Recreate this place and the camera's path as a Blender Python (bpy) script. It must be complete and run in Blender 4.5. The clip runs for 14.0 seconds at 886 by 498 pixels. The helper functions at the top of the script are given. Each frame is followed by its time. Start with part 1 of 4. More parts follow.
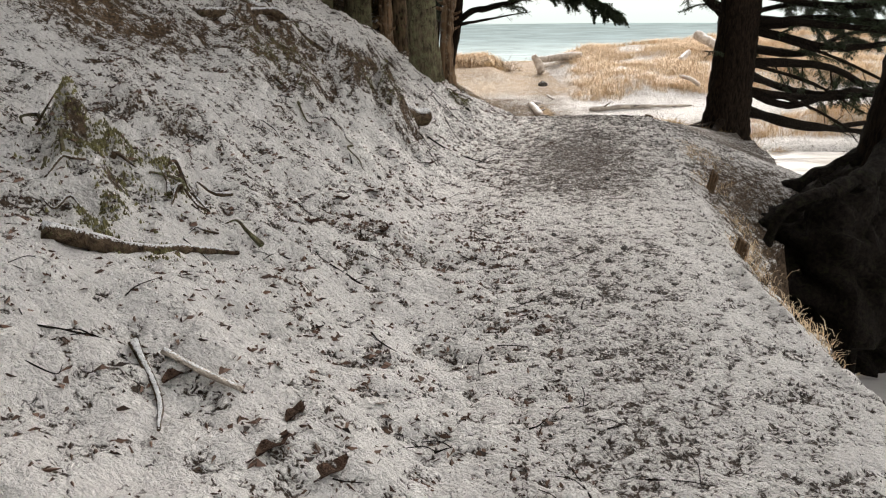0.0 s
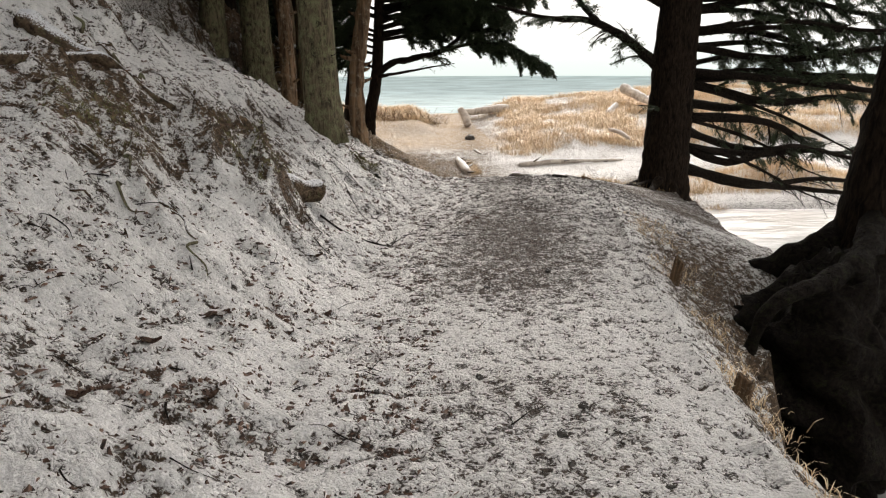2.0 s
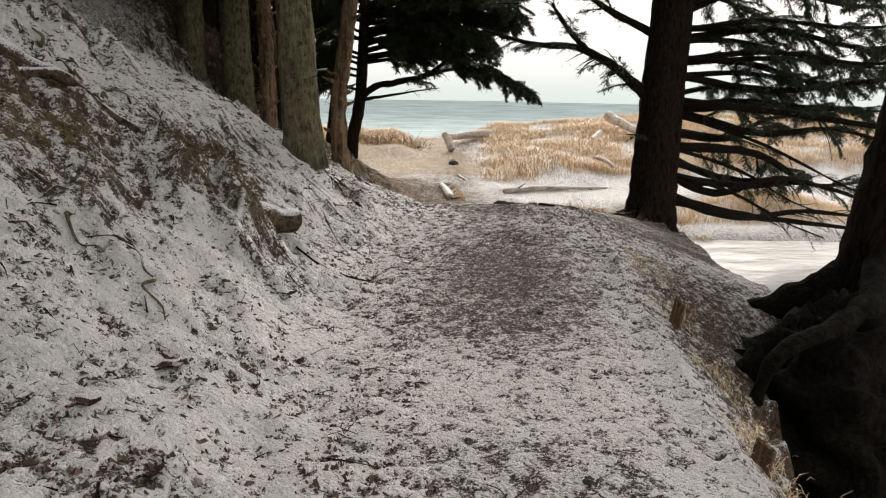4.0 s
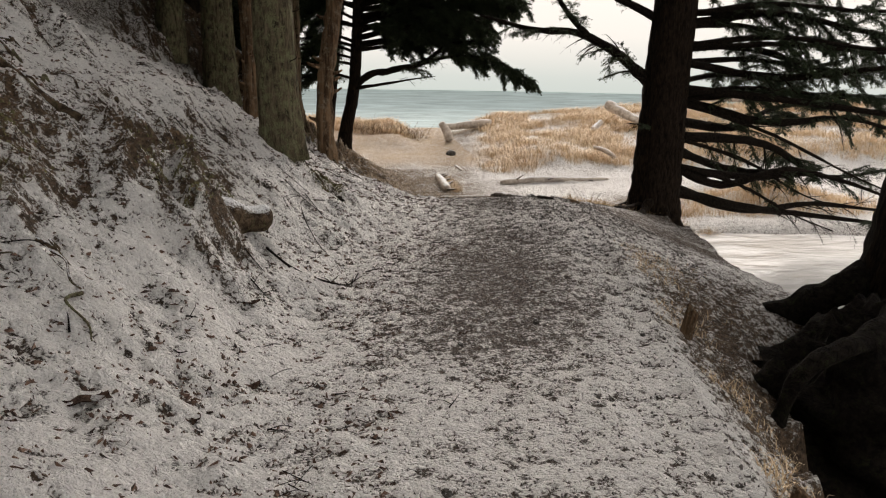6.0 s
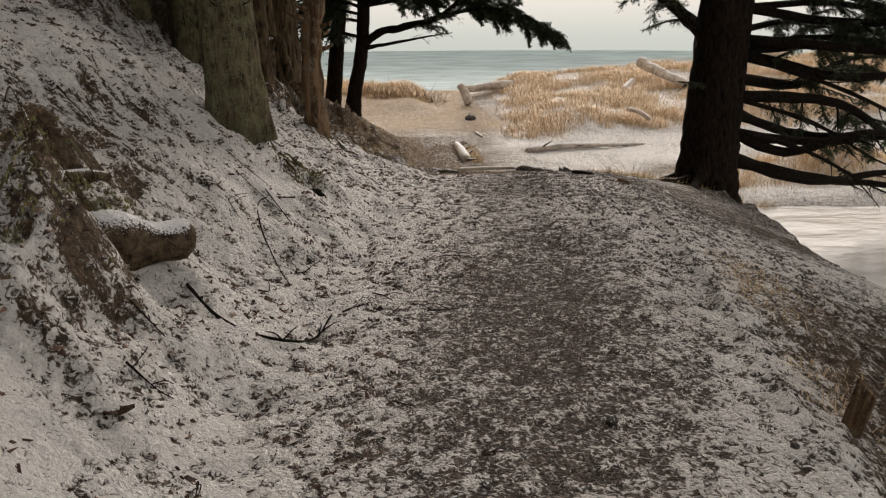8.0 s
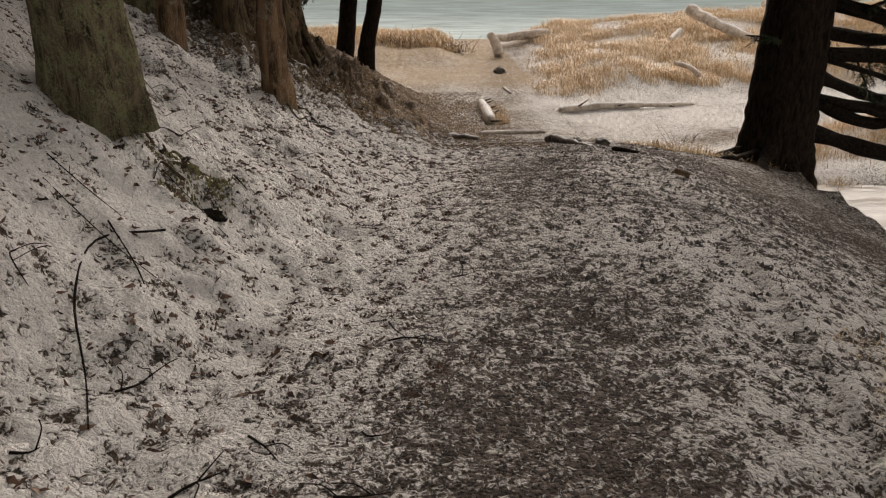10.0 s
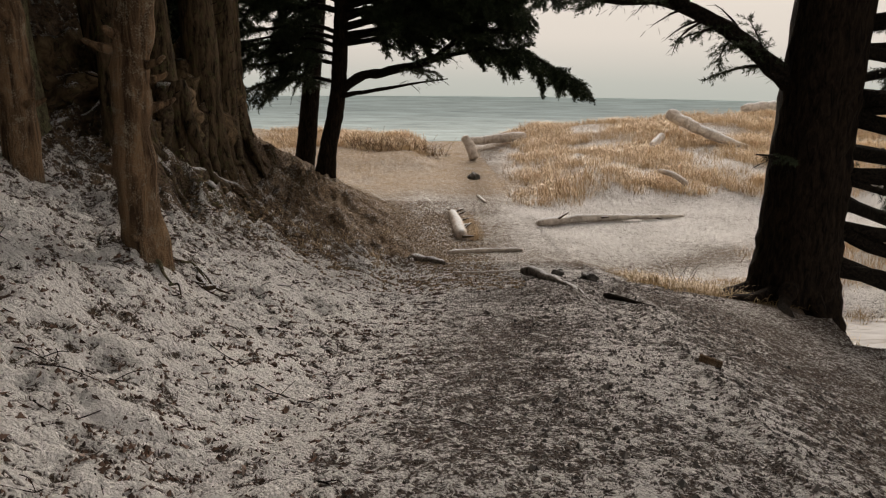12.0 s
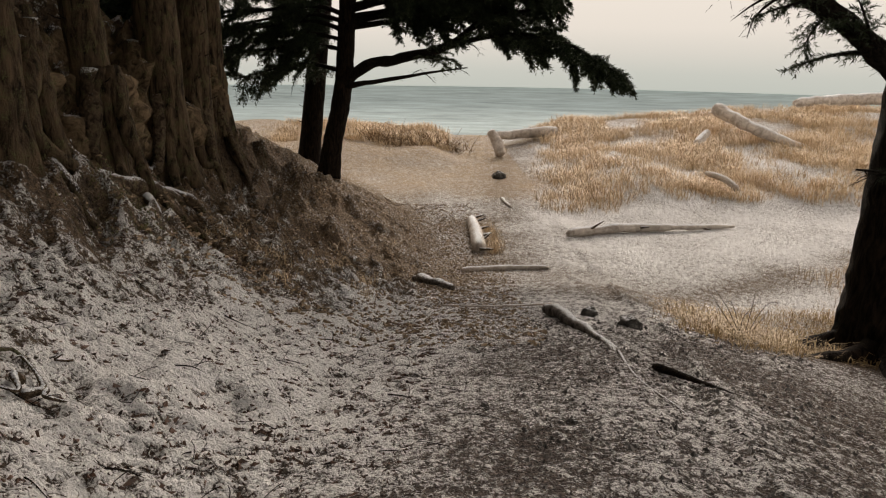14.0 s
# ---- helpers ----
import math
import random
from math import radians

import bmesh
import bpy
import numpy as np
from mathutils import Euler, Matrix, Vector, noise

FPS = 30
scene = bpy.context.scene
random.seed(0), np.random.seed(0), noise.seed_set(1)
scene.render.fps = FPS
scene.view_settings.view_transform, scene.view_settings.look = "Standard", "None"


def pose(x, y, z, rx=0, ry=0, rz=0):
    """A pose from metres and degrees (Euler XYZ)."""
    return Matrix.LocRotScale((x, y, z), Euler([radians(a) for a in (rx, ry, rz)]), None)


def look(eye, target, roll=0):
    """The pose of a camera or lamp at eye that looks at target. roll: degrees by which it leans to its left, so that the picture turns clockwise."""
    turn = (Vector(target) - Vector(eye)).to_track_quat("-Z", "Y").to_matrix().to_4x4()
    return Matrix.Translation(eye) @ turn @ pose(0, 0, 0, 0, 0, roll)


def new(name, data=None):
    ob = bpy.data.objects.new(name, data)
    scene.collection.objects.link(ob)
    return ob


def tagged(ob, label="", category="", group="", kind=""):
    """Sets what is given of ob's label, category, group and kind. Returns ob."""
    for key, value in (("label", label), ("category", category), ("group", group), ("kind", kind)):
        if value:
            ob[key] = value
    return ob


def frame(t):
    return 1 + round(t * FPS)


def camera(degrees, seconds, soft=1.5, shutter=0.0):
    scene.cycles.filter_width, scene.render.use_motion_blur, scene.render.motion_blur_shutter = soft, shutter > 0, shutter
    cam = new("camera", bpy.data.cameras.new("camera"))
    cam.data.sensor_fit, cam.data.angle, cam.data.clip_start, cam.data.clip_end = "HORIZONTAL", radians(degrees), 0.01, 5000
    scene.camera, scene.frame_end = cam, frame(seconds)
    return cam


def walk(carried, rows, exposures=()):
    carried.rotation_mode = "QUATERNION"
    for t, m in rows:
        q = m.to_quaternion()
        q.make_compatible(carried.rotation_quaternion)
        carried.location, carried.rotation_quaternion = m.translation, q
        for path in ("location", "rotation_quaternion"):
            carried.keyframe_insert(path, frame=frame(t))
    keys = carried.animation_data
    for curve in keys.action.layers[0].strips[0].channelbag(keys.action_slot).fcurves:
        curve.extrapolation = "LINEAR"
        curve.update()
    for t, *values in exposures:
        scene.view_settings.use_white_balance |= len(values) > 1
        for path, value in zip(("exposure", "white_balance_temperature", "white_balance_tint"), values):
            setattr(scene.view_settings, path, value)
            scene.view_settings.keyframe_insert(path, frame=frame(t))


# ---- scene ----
cam = camera(60.9, 14.0, 1.2)
METRES, EYE, TILT, LEAN, TURN = 11.5, 1.725, -19.3, 0.8, 0.0
ROWS = [
    (0.0, 0.0, 0.0, 0.0, -0.0, -0.0, 0.0),
    (0.5, 0.0069, 0.0449, 0.0134, -1.63, 1.91, 1.82),
    (1.0, 0.0152, 0.0867, 0.025, -3.39, 2.07, 1.47),
    (1.5, 0.0207, 0.1257, 0.0375, -4.77, 2.62, 1.37),
    (2.0, 0.0274, 0.1573, 0.0464, -5.08, 3.65, 1.26),
    (2.5, 0.0252, 0.1821, 0.0551, -7.05, 5.84, 1.26),
    (3.0, 0.0267, 0.1908, 0.0578, -6.51, 6.08, 0.75),
    (5.5, 0.0347, 0.2175, 0.0624, -6.8, 4.09, 0.27),
    (6.0, 0.044, 0.2475, 0.0704, -6.58, 4.66, 0.57),
    (6.5, 0.0492, 0.2893, 0.0822, -7.43, 5.07, 1.34),
    (7.0, 0.056, 0.3332, 0.0918, -6.54, 3.92, 1.35),
    (9.5, 0.0979, 0.5549, 0.1557, -3.11, -0.51, 0.4),
    (10.0, 0.1124, 0.6, 0.1676, -2.44, -1.9, 0.1),
    (10.5, 0.1196, 0.6444, 0.1825, -3.0, -2.51, 0.02),
    (11.0, 0.13, 0.6838, 0.1974, -2.79, 0.46, -0.6),
    (11.5, 0.1368, 0.7275, 0.2159, -3.63, 3.16, -0.18),
    (12.0, 0.1468, 0.7686, 0.2309, -3.92, 5.11, 0.06),
    (12.5, 0.1578, 0.8119, 0.2447, -3.58, 5.69, -0.32),
    (13.0, 0.1695, 0.853, 0.2581, -3.02, 4.9, -0.41),
    (13.5, 0.1785, 0.8935, 0.2715, -2.25, 4.26, -0.64),
    (14.0, 0.1839, 0.9366, 0.2836, -1.66, 4.37, -1.13),
]
EXPOSURES = [(0.0, 1.75, 7000, 11), (2.5, 1.7, 7000, 11), (3.2, 1.62, 7000, 11), (5.3, 1.32, 7100, 12), (6.5, 1.18, 7300, 13), (7.2, 1.12, 7350, 13), (9.5, 1.02, 7650, 15), (11.5, 0.86, 7650, 15), (12.5, 0.75, 7600, 14), (13.5, 0.85, 7600, 14), (14.0, 0.9, 7600, 14)]
walk(cam, [(t, pose(0, 0, EYE, TILT, LEAN, TURN) @ pose(METRES * x, METRES * y, METRES * z, 90 + pitch, roll, yaw)) for t, x, y, z, yaw, pitch, roll in ROWS], EXPOSURES)

# ---- world and light: a bright overcast sky, stronger over the sea ----
SUN_EL, SUN_AZ = 27.0, 12.0
world = bpy.data.worlds.new("overcast")
scene.world = world
world.use_nodes = True
wn = world.node_tree
wn.nodes.clear()
w_out = wn.nodes.new("ShaderNodeOutputWorld")
w_bg = wn.nodes.new("ShaderNodeBackground")
w_sky = wn.nodes.new("ShaderNodeTexSky")
w_sky.sky_type = "NISHITA"
w_sky.sun_disc = False
w_sky.sun_elevation = radians(SUN_EL)
w_sky.sun_rotation = radians(SUN_AZ)
w_hsv = wn.nodes.new("ShaderNodeHueSaturation")
w_hsv.inputs["Saturation"].default_value = 0.12
w_bg.inputs["Strength"].default_value = 0.145
wn.links.new(w_sky.outputs["Color"], w_hsv.inputs["Color"])
wn.links.new(w_hsv.outputs["Color"], w_bg.inputs["Color"])
wn.links.new(w_bg.outputs["Background"], w_out.inputs["Surface"])
sun_data = bpy.data.lights.new("sun", "SUN")
sun_data.energy, sun_data.angle, sun_data.color = 1.5, radians(26), (1.0, 0.97, 0.93)
sun = new("sun", sun_data)
sun.matrix_world = look((30 * math.sin(radians(SUN_AZ)), 30 * math.cos(radians(SUN_AZ)), 30 * math.tan(radians(SUN_EL))), (0, 0, 0))


# ---- materials ----
def nodes_of(name):
    m = bpy.data.materials.new(name)
    m.use_nodes = True
    return m, m.node_tree, m.node_tree.nodes["Principled BSDF"]


def put_in(tree, node, key, value):
    if hasattr(value, "is_linked"):
        tree.links.new(value, node.inputs[key])
    else:
        node.inputs[key].default_value = value


def noise_tex(tree, vec, scale, detail=4.0, rough=0.55, distort=0.0, stretch=None):
    n = tree.nodes.new("ShaderNodeTexNoise")
    n.inputs["Scale"].default_value, n.inputs["Detail"].default_value = scale, detail
    n.inputs["Roughness"].default_value, n.inputs["Distortion"].default_value = rough, distort
    if stretch:
        mp = tree.nodes.new("ShaderNodeMapping")
        mp.inputs["Scale"].default_value = stretch
        tree.links.new(vec, mp.inputs["Vector"])
        vec = mp.outputs["Vector"]
    tree.links.new(vec, n.inputs["Vector"])
    return n.outputs["Fac"]


def ramp(tree, fac, stops):
    r = tree.nodes.new("ShaderNodeValToRGB")
    el = r.color_ramp.elements
    while len(el) < len(stops):
        el.new(0.5)
    for e, (p, c) in zip(el, stops):
        e.position = p
        e.color = (*c, 1) if not isinstance(c, (int, float)) else (c, c, c, 1)
    tree.links.new(fac, r.inputs["Fac"])
    return r.outputs["Color"]


def calc(tree, op, a, b=0.0, clamp=False):
    n = tree.nodes.new("ShaderNodeMath")
    n.operation, n.use_clamp = op, clamp
    put_in(tree, n, 0, a)
    put_in(tree, n, 1, b)
    return n.outputs[0]


def blend(tree, fac, a, b):
    n = tree.nodes.new("ShaderNodeMix")
    n.data_type = "RGBA"
    put_in(tree, n, "Factor", fac)
    for key, v in ((6, a), (7, b)):
        put_in(tree, n, key, v if hasattr(v, "is_linked") else (*v, 1))
    return n.outputs[2]


def bump(tree, bsdf, height, strength, distance):
    n = tree.nodes.new("ShaderNodeBump")
    n.inputs["Strength"].default_value, n.inputs["Distance"].default_value = strength, distance
    tree.links.new(height, n.inputs["Height"])
    tree.links.new(n.outputs["Normal"], bsdf.inputs["Normal"])


def place_of(tree, kind="Object"):
    return tree.nodes.new("ShaderNodeTexCoord").outputs[kind]


def up_of(tree):
    g = tree.nodes.new("ShaderNodeNewGeometry")
    sep = tree.nodes.new("ShaderNodeSeparateXYZ")
    tree.links.new(g.outputs["Normal"], sep.inputs[0])
    return sep.outputs["Z"]


def crumb_mix(t, a, b):
    return calc(t, "ADD", calc(t, "MULTIPLY", a, 0.6), calc(t, "MULTIPLY", b, 0.4))


def ground_material():
    """Dusting of snow over gravel, needles and sand; the zone attribute tells the path (r), the litter (g), the dune (b)."""
    m, t, b = nodes_of("snowy_ground")
    p = place_of(t)
    at = t.nodes.new("ShaderNodeAttribute")
    at.attribute_name = "zone"
    sep = t.nodes.new("ShaderNodeSeparateColor")
    t.links.new(at.outputs["Color"], sep.inputs[0])
    path, litter, dune = sep.outputs[0], sep.outputs[1], sep.outputs[2]
    relief = at.outputs["Alpha"]
    fine = noise_tex(t, p, 30, 6, 0.66, 0.4)
    mid = noise_tex(t, p, 9, 4, 0.6)
    big = noise_tex(t, p, 0.9, 3, 0.5)
    grit = noise_tex(t, p, 120, 3, 0.6)
    # bare soil: dark humus, brown needles, sand where the dune begins
    soil = blend(t, ramp(t, mid, [(0.35, 0), (0.65, 1)]), (0.024, 0.018, 0.014), (0.1, 0.068, 0.047))
    cells = t.nodes.new("ShaderNodeTexVoronoi")
    cells.inputs["Scale"].default_value = 62
    t.links.new(p, cells.inputs["Vector"])
    tone = t.nodes.new("ShaderNodeSeparateColor")
    t.links.new(cells.outputs["Color"], tone.inputs[0])
    gravel = blend(t, calc(t, "MULTIPLY", tone.outputs[0], tone.outputs[1]), (0.036, 0.025, 0.021), (0.33, 0.265, 0.23))
    pebble = calc(t, "MULTIPLY", calc(t, "SUBTRACT", 0.6, cells.outputs["Distance"]), path)
    earth = blend(t, ramp(t, crumb_mix(t, fine, mid), [(0.4, 0), (0.6, 1)]), (0.035, 0.024, 0.016), (0.19, 0.13, 0.085))
    leaf = blend(t, ramp(t, fine, [(0.4, 0), (0.6, 1)]), (0.06, 0.04, 0.025), (0.26, 0.17, 0.1))
    sand = blend(t, ramp(t, mid, [(0.3, 0), (0.7, 1)]), (0.42, 0.3, 0.19), (0.62, 0.46, 0.3))
    base = blend(t, path, soil, gravel)
    base = blend(t, calc(t, "MULTIPLY", litter, 0.9), base, leaf)
    base = blend(t, dune, base, sand)
    base = blend(t, calc(t, "MULTIPLY", calc(t, "SUBTRACT", 0.62, up_of(t), True), 4.0, True), base, earth)
    snow = blend(t, ramp(t, grit, [(0.3, 0), (0.7, 1)]), (0.72, 0.692, 0.668), (0.92, 0.892, 0.868))
    # how much of the snow stays
    crumb = noise_tex(t, p, 34, 3, 0.62, 1.2)
    nubs = noise_tex(t, p, 21, 2, 0.5, 0.6)
    cover = calc(t, "ADD", calc(t, "MULTIPLY", fine, 0.35), calc(t, "MULTIPLY", crumb, 1.0))
    cover = calc(t, "ADD", cover, calc(t, "MULTIPLY", calc(t, "SUBTRACT", relief, 0.5), 0.62))
    cover = calc(t, "ADD", cover, calc(t, "MULTIPLY", mid, 0.3))
    cover = calc(t, "ADD", cover, calc(t, "MULTIPLY", big, 0.2))
    cover = calc(t, "SUBTRACT", cover, calc(t, "MULTIPLY", path, 0.27))
    cover = calc(t, "SUBTRACT", cover, calc(t, "MULTIPLY", litter, 0.3))
    cover = calc(t, "SUBTRACT", cover, calc(t, "MULTIPLY", dune, 0.24))
    steep = calc(t, "SUBTRACT", 0.56, up_of(t), True)
    cover = calc(t, "SUBTRACT", cover, calc(t, "MULTIPLY", steep, 0.8))
    mask = ramp(t, cover, [(0.69, 0), (0.81, 1)])
    t.links.new(blend(t, mask, base, snow), b.inputs["Base Color"])
    b.inputs["Roughness"].default_value = 0.9
    b.inputs["Specular IOR Level"].default_value = 0.2
    bump(t, b, calc(t, "ADD", calc(t, "ADD", calc(t, "ADD", fine, calc(t, "MULTIPLY", crumb, 0.7)), calc(t, "ADD", calc(t, "MULTIPLY", nubs, 1.1), mid)), calc(t, "ADD", calc(t, "MULTIPLY", mask, 0.6), calc(t, "MULTIPLY", pebble, 0.9))), 1.0, 0.06)
    return m


def bark_material(name, dark, light, moss=None, moss_at=0.55, snow=0.0, stretch=(1, 1, 0.25), scale=22, rough=0.92):
    m, t, b = nodes_of(name)
    p = place_of(t)
    plates = noise_tex(t, p, scale, 5, 0.65, 0.6, stretch)
    spots = noise_tex(t, p, 11, 4, 0.6)
    fine = noise_tex(t, p, 90, 3, 0.6)
    col = blend(t, ramp(t, plates, [(0.36, 0), (0.64, 1)]), dark, light)
    if moss:
        k = ramp(t, calc(t, "ADD", calc(t, "MULTIPLY", spots, 0.5), calc(t, "MULTIPLY", fine, 0.5)), [(moss_at - 0.06, 0), (moss_at + 0.06, 1)])
        col = blend(t, k, col, moss)
    if snow:
        g = calc(t, "ADD", up_of(t), calc(t, "MULTIPLY", calc(t, "SUBTRACT", fine, 0.5), 1.2))
        col = blend(t, ramp(t, g, [(1 - snow, 0), (1 - snow + 0.15, 1)]), col, (0.78, 0.78, 0.79))
    t.links.new(col, b.inputs["Base Color"])
    b.inputs["Roughness"].default_value = rough
    b.inputs["Specular IOR Level"].default_value = 0.06
    bump(t, b, calc(t, "ADD", plates, calc(t, "MULTIPLY", fine, 0.3)), 1.0, 0.05)
    return m


def needle_material(name, a, c):
    m, t, b = nodes_of(name)
    g = t.nodes.new("ShaderNodeNewGeometry")
    t.links.new(blend(t, g.outputs["Random Per Island"], a, c), b.inputs["Base Color"])
    b.inputs["Roughness"].default_value = 0.6
    b.inputs["Specular IOR Level"].default_value = 0.25
    return m


def water_material(name, colour, rough, scale, strength, distance, stretch):
    m, t, b = nodes_of(name)
    p = place_of(t)
    big = noise_tex(t, p, scale, 4, 0.55, 0.3, stretch)
    streak = noise_tex(t, p, scale * 0.6, 5, 0.65, 0.5, stretch)
    t.links.new(blend(t, ramp(t, streak, [(0.35, 0), (0.7, 1)]), tuple(0.75 * c for c in colour), tuple(min(1, 1.3 * c) for c in colour)), b.inputs["Base Color"])
    b.inputs["Roughness"].default_value = rough
    b.inputs["IOR"].default_value = 1.33
    bump(t, b, big, strength, distance)
    return m


def distance_material():
    """Self-lit paint for fog over the sea: far water fading into white overcast sky."""
    m = bpy.data.materials.new("painted_sea_fog")
    m.use_nodes = True
    t = m.node_tree
    t.nodes.clear()
    out = t.nodes.new("ShaderNodeOutputMaterial")
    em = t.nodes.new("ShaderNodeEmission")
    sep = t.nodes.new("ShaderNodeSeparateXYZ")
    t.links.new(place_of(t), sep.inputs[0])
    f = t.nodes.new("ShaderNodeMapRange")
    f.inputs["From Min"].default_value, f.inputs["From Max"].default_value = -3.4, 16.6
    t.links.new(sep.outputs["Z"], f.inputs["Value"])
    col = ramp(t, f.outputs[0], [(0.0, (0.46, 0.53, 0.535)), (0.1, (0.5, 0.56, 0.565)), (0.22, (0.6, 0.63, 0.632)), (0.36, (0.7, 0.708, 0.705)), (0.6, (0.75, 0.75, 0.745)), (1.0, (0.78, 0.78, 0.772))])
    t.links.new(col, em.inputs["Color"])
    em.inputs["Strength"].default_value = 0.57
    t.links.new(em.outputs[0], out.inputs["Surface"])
    return m


GROUND = ground_material()
# Backlit darkness is put into the base colour: spruce bark near black.
SPRUCE = bark_material("darkened_spruce_bark", (0.005, 0.0036, 0.0028), (0.028, 0.019, 0.013))
MOSSY = bark_material("mossy_bark", (0.022, 0.017, 0.012), (0.17, 0.135, 0.09), (0.17, 0.17, 0.095), 0.53)
EARTH = bark_material("bare_brown_earth", (0.035, 0.024, 0.015), (0.24, 0.165, 0.1), (0.12, 0.12, 0.055), 0.6, snow=0.1, stretch=(1, 1, 1), scale=9)
OLDBARK = bark_material("old_brown_bark", (0.014, 0.01, 0.007), (0.14, 0.095, 0.06), (0.1, 0.096, 0.045), 0.58, scale=15)
BARE = bark_material("bare_trunk_wood", (0.04, 0.024, 0.015), (0.23, 0.145, 0.085), (0.24, 0.2, 0.15), 0.58, stretch=(1, 1, 0.12), scale=16)
ROOT = bark_material("root_bark", (0.03, 0.021, 0.015), (0.15, 0.105, 0.07), (0.12, 0.13, 0.06), 0.6, snow=0.4, stretch=(1, 1, 1))
# Shade is put into this colour: roots and soil drawn near black.
DARKROOT = bark_material("shaded_root_bark", (0.005, 0.004, 0.0035), (0.018, 0.014, 0.011), (0.02, 0.024, 0.009), 0.6, stretch=(1, 1, 1))
DRIFT = bark_material("bleached_driftwood", (0.36, 0.3, 0.25), (0.68, 0.6, 0.52), snow=0.22, stretch=(1, 1, 1), scale=5)
# Limbs against the bright sky get their silhouette from a near-black base.
LIMB = bark_material("darkened_limb_bark", (0.006, 0.005, 0.004), (0.03, 0.023, 0.018), stretch=(1, 1, 1), scale=30)
WEATHERED = bark_material("weathered_grey_wood", (0.06, 0.05, 0.042), (0.26, 0.22, 0.19), snow=0.22, stretch=(1, 1, 1), scale=18)
NEEDLE = needle_material("spruce_needles", (0.011, 0.02, 0.009), (0.045, 0.062, 0.027))
STRAW = needle_material("dry_dune_grass", (0.44, 0.29, 0.16), (0.88, 0.71, 0.49))
GOLDEN = needle_material("golden_withered_grass", (0.2, 0.12, 0.05), (0.6, 0.42, 0.21))
SEA = water_material("sea_water", (0.37, 0.46, 0.465), 0.8, 0.9, 0.7, 0.3, (0.4, 1, 1))
# Pale stream base adds painted sky reflection to what the gloss gives.
STREAM = water_material("stream_water", (0.42, 0.4, 0.38), 0.06, 1.8, 0.7, 0.09, (0.35, 1, 1))
FOG_PAINT = distance_material()


# ---- mesh tools ----
def mesh_of(name, verts, faces, mat, smooth=True):
    me = bpy.data.meshes.new(name)
    me.from_pydata([tuple(v) for v in verts], [], faces)
    me.materials.append(mat)
    if smooth:
        me.polygons.foreach_set("use_smooth", [True] * len(me.polygons))
    me.update()
    return me


def part(name, geo, mat, parent=None, label="", smooth=True):
    ob = new(name, mesh_of(name, geo[0], geo[1], mat, smooth))
    if parent:
        ob.parent = parent
    return tagged(ob, label)


def thing(name, place, label, category, group=""):
    ob = new(name)
    ob.location = place
    return tagged(ob, label, category, group)


def smooth_line(pts, steps):
    """Catmull-Rom through pts."""
    p = np.array(pts, float)
    p = np.vstack([2 * p[0] - p[1], p, 2 * p[-1] - p[-2]])
    out = []
    n = len(p) - 3
    for i in range(n):
        a, b, c, d = p[i:i + 4]
        for k in range(steps):
            u = k / steps
            out.append(0.5 * (2 * b + (c - a) * u + (2 * a - 5 * b + 4 * c - d) * u * u + (3 * b - a - 3 * c + d) * u ** 3))
    out.append(p[-2])
    return np.array(out)


def join(*geos):
    v, f, n = [], [], 0
    for gv, gf in geos:
        v.extend(map(tuple, gv))
        f.extend(tuple(i + n for i in q) for q in gf)
        n += len(gv)
    return v, f


def tube(pts, r0, r1, sides=8, steps=4, knobs=0.12, scale=4.0, flare=0.0, flare_len=0.4, lobes=5, seed=0.0, power=1.0, blunt=False):
    """A tapered, uneven tube through pts, closed at both ends; flare widens and flutes its foot."""
    line = smooth_line(pts, steps)
    n = len(line)
    tang = np.gradient(line, axis=0)
    tang /= np.linalg.norm(tang, axis=1)[:, None] + 1e-9
    ref = np.array((0.0, 0, 1)) if abs(tang[0][2]) < 0.8 else np.array((1.0, 0, 0))
    seg = np.r_[0, np.cumsum(np.linalg.norm(np.diff(line, axis=0), axis=1))]
    verts, faces = [], []
    u = np.cross(ref, tang[0])
    for i in range(n):
        u = u - tang[i] * np.dot(u, tang[i])
        u /= np.linalg.norm(u) + 1e-9
        w = np.cross(tang[i], u)
        r = r0 + (r1 - r0) * (seg[i] / seg[-1]) ** power
        if blunt:
            k = min(i, n - 1 - i)
            r *= (0.5, 0.86, 0.97)[k] if k < 3 else 1
        fl = flare * math.exp(-seg[i] / flare_len)
        for k in range(sides):
            a = 2 * math.pi * k / sides
            d = u * math.cos(a) + w * math.sin(a)
            rr = r * (1 + fl * (0.55 + 0.45 * math.cos(lobes * a + seed + 0.5 * math.sin(a * 2 + seed))))
            q = line[i] + d * rr
            rr += r * knobs * noise.noise(Vector(q * scale) + Vector((seed * 3.1, seed, 0))) * 2
            verts.append(line[i] + d * rr)
    for i in range(n - 1):
        for k in range(sides):
            a, b = i * sides + k, i * sides + (k + 1) % sides
            faces.append((a, b, b + sides, a + sides))
    faces.append(tuple(range(sides))[::-1])
    faces.append(tuple((n - 1) * sides + k for k in range(sides)))
    return verts, faces


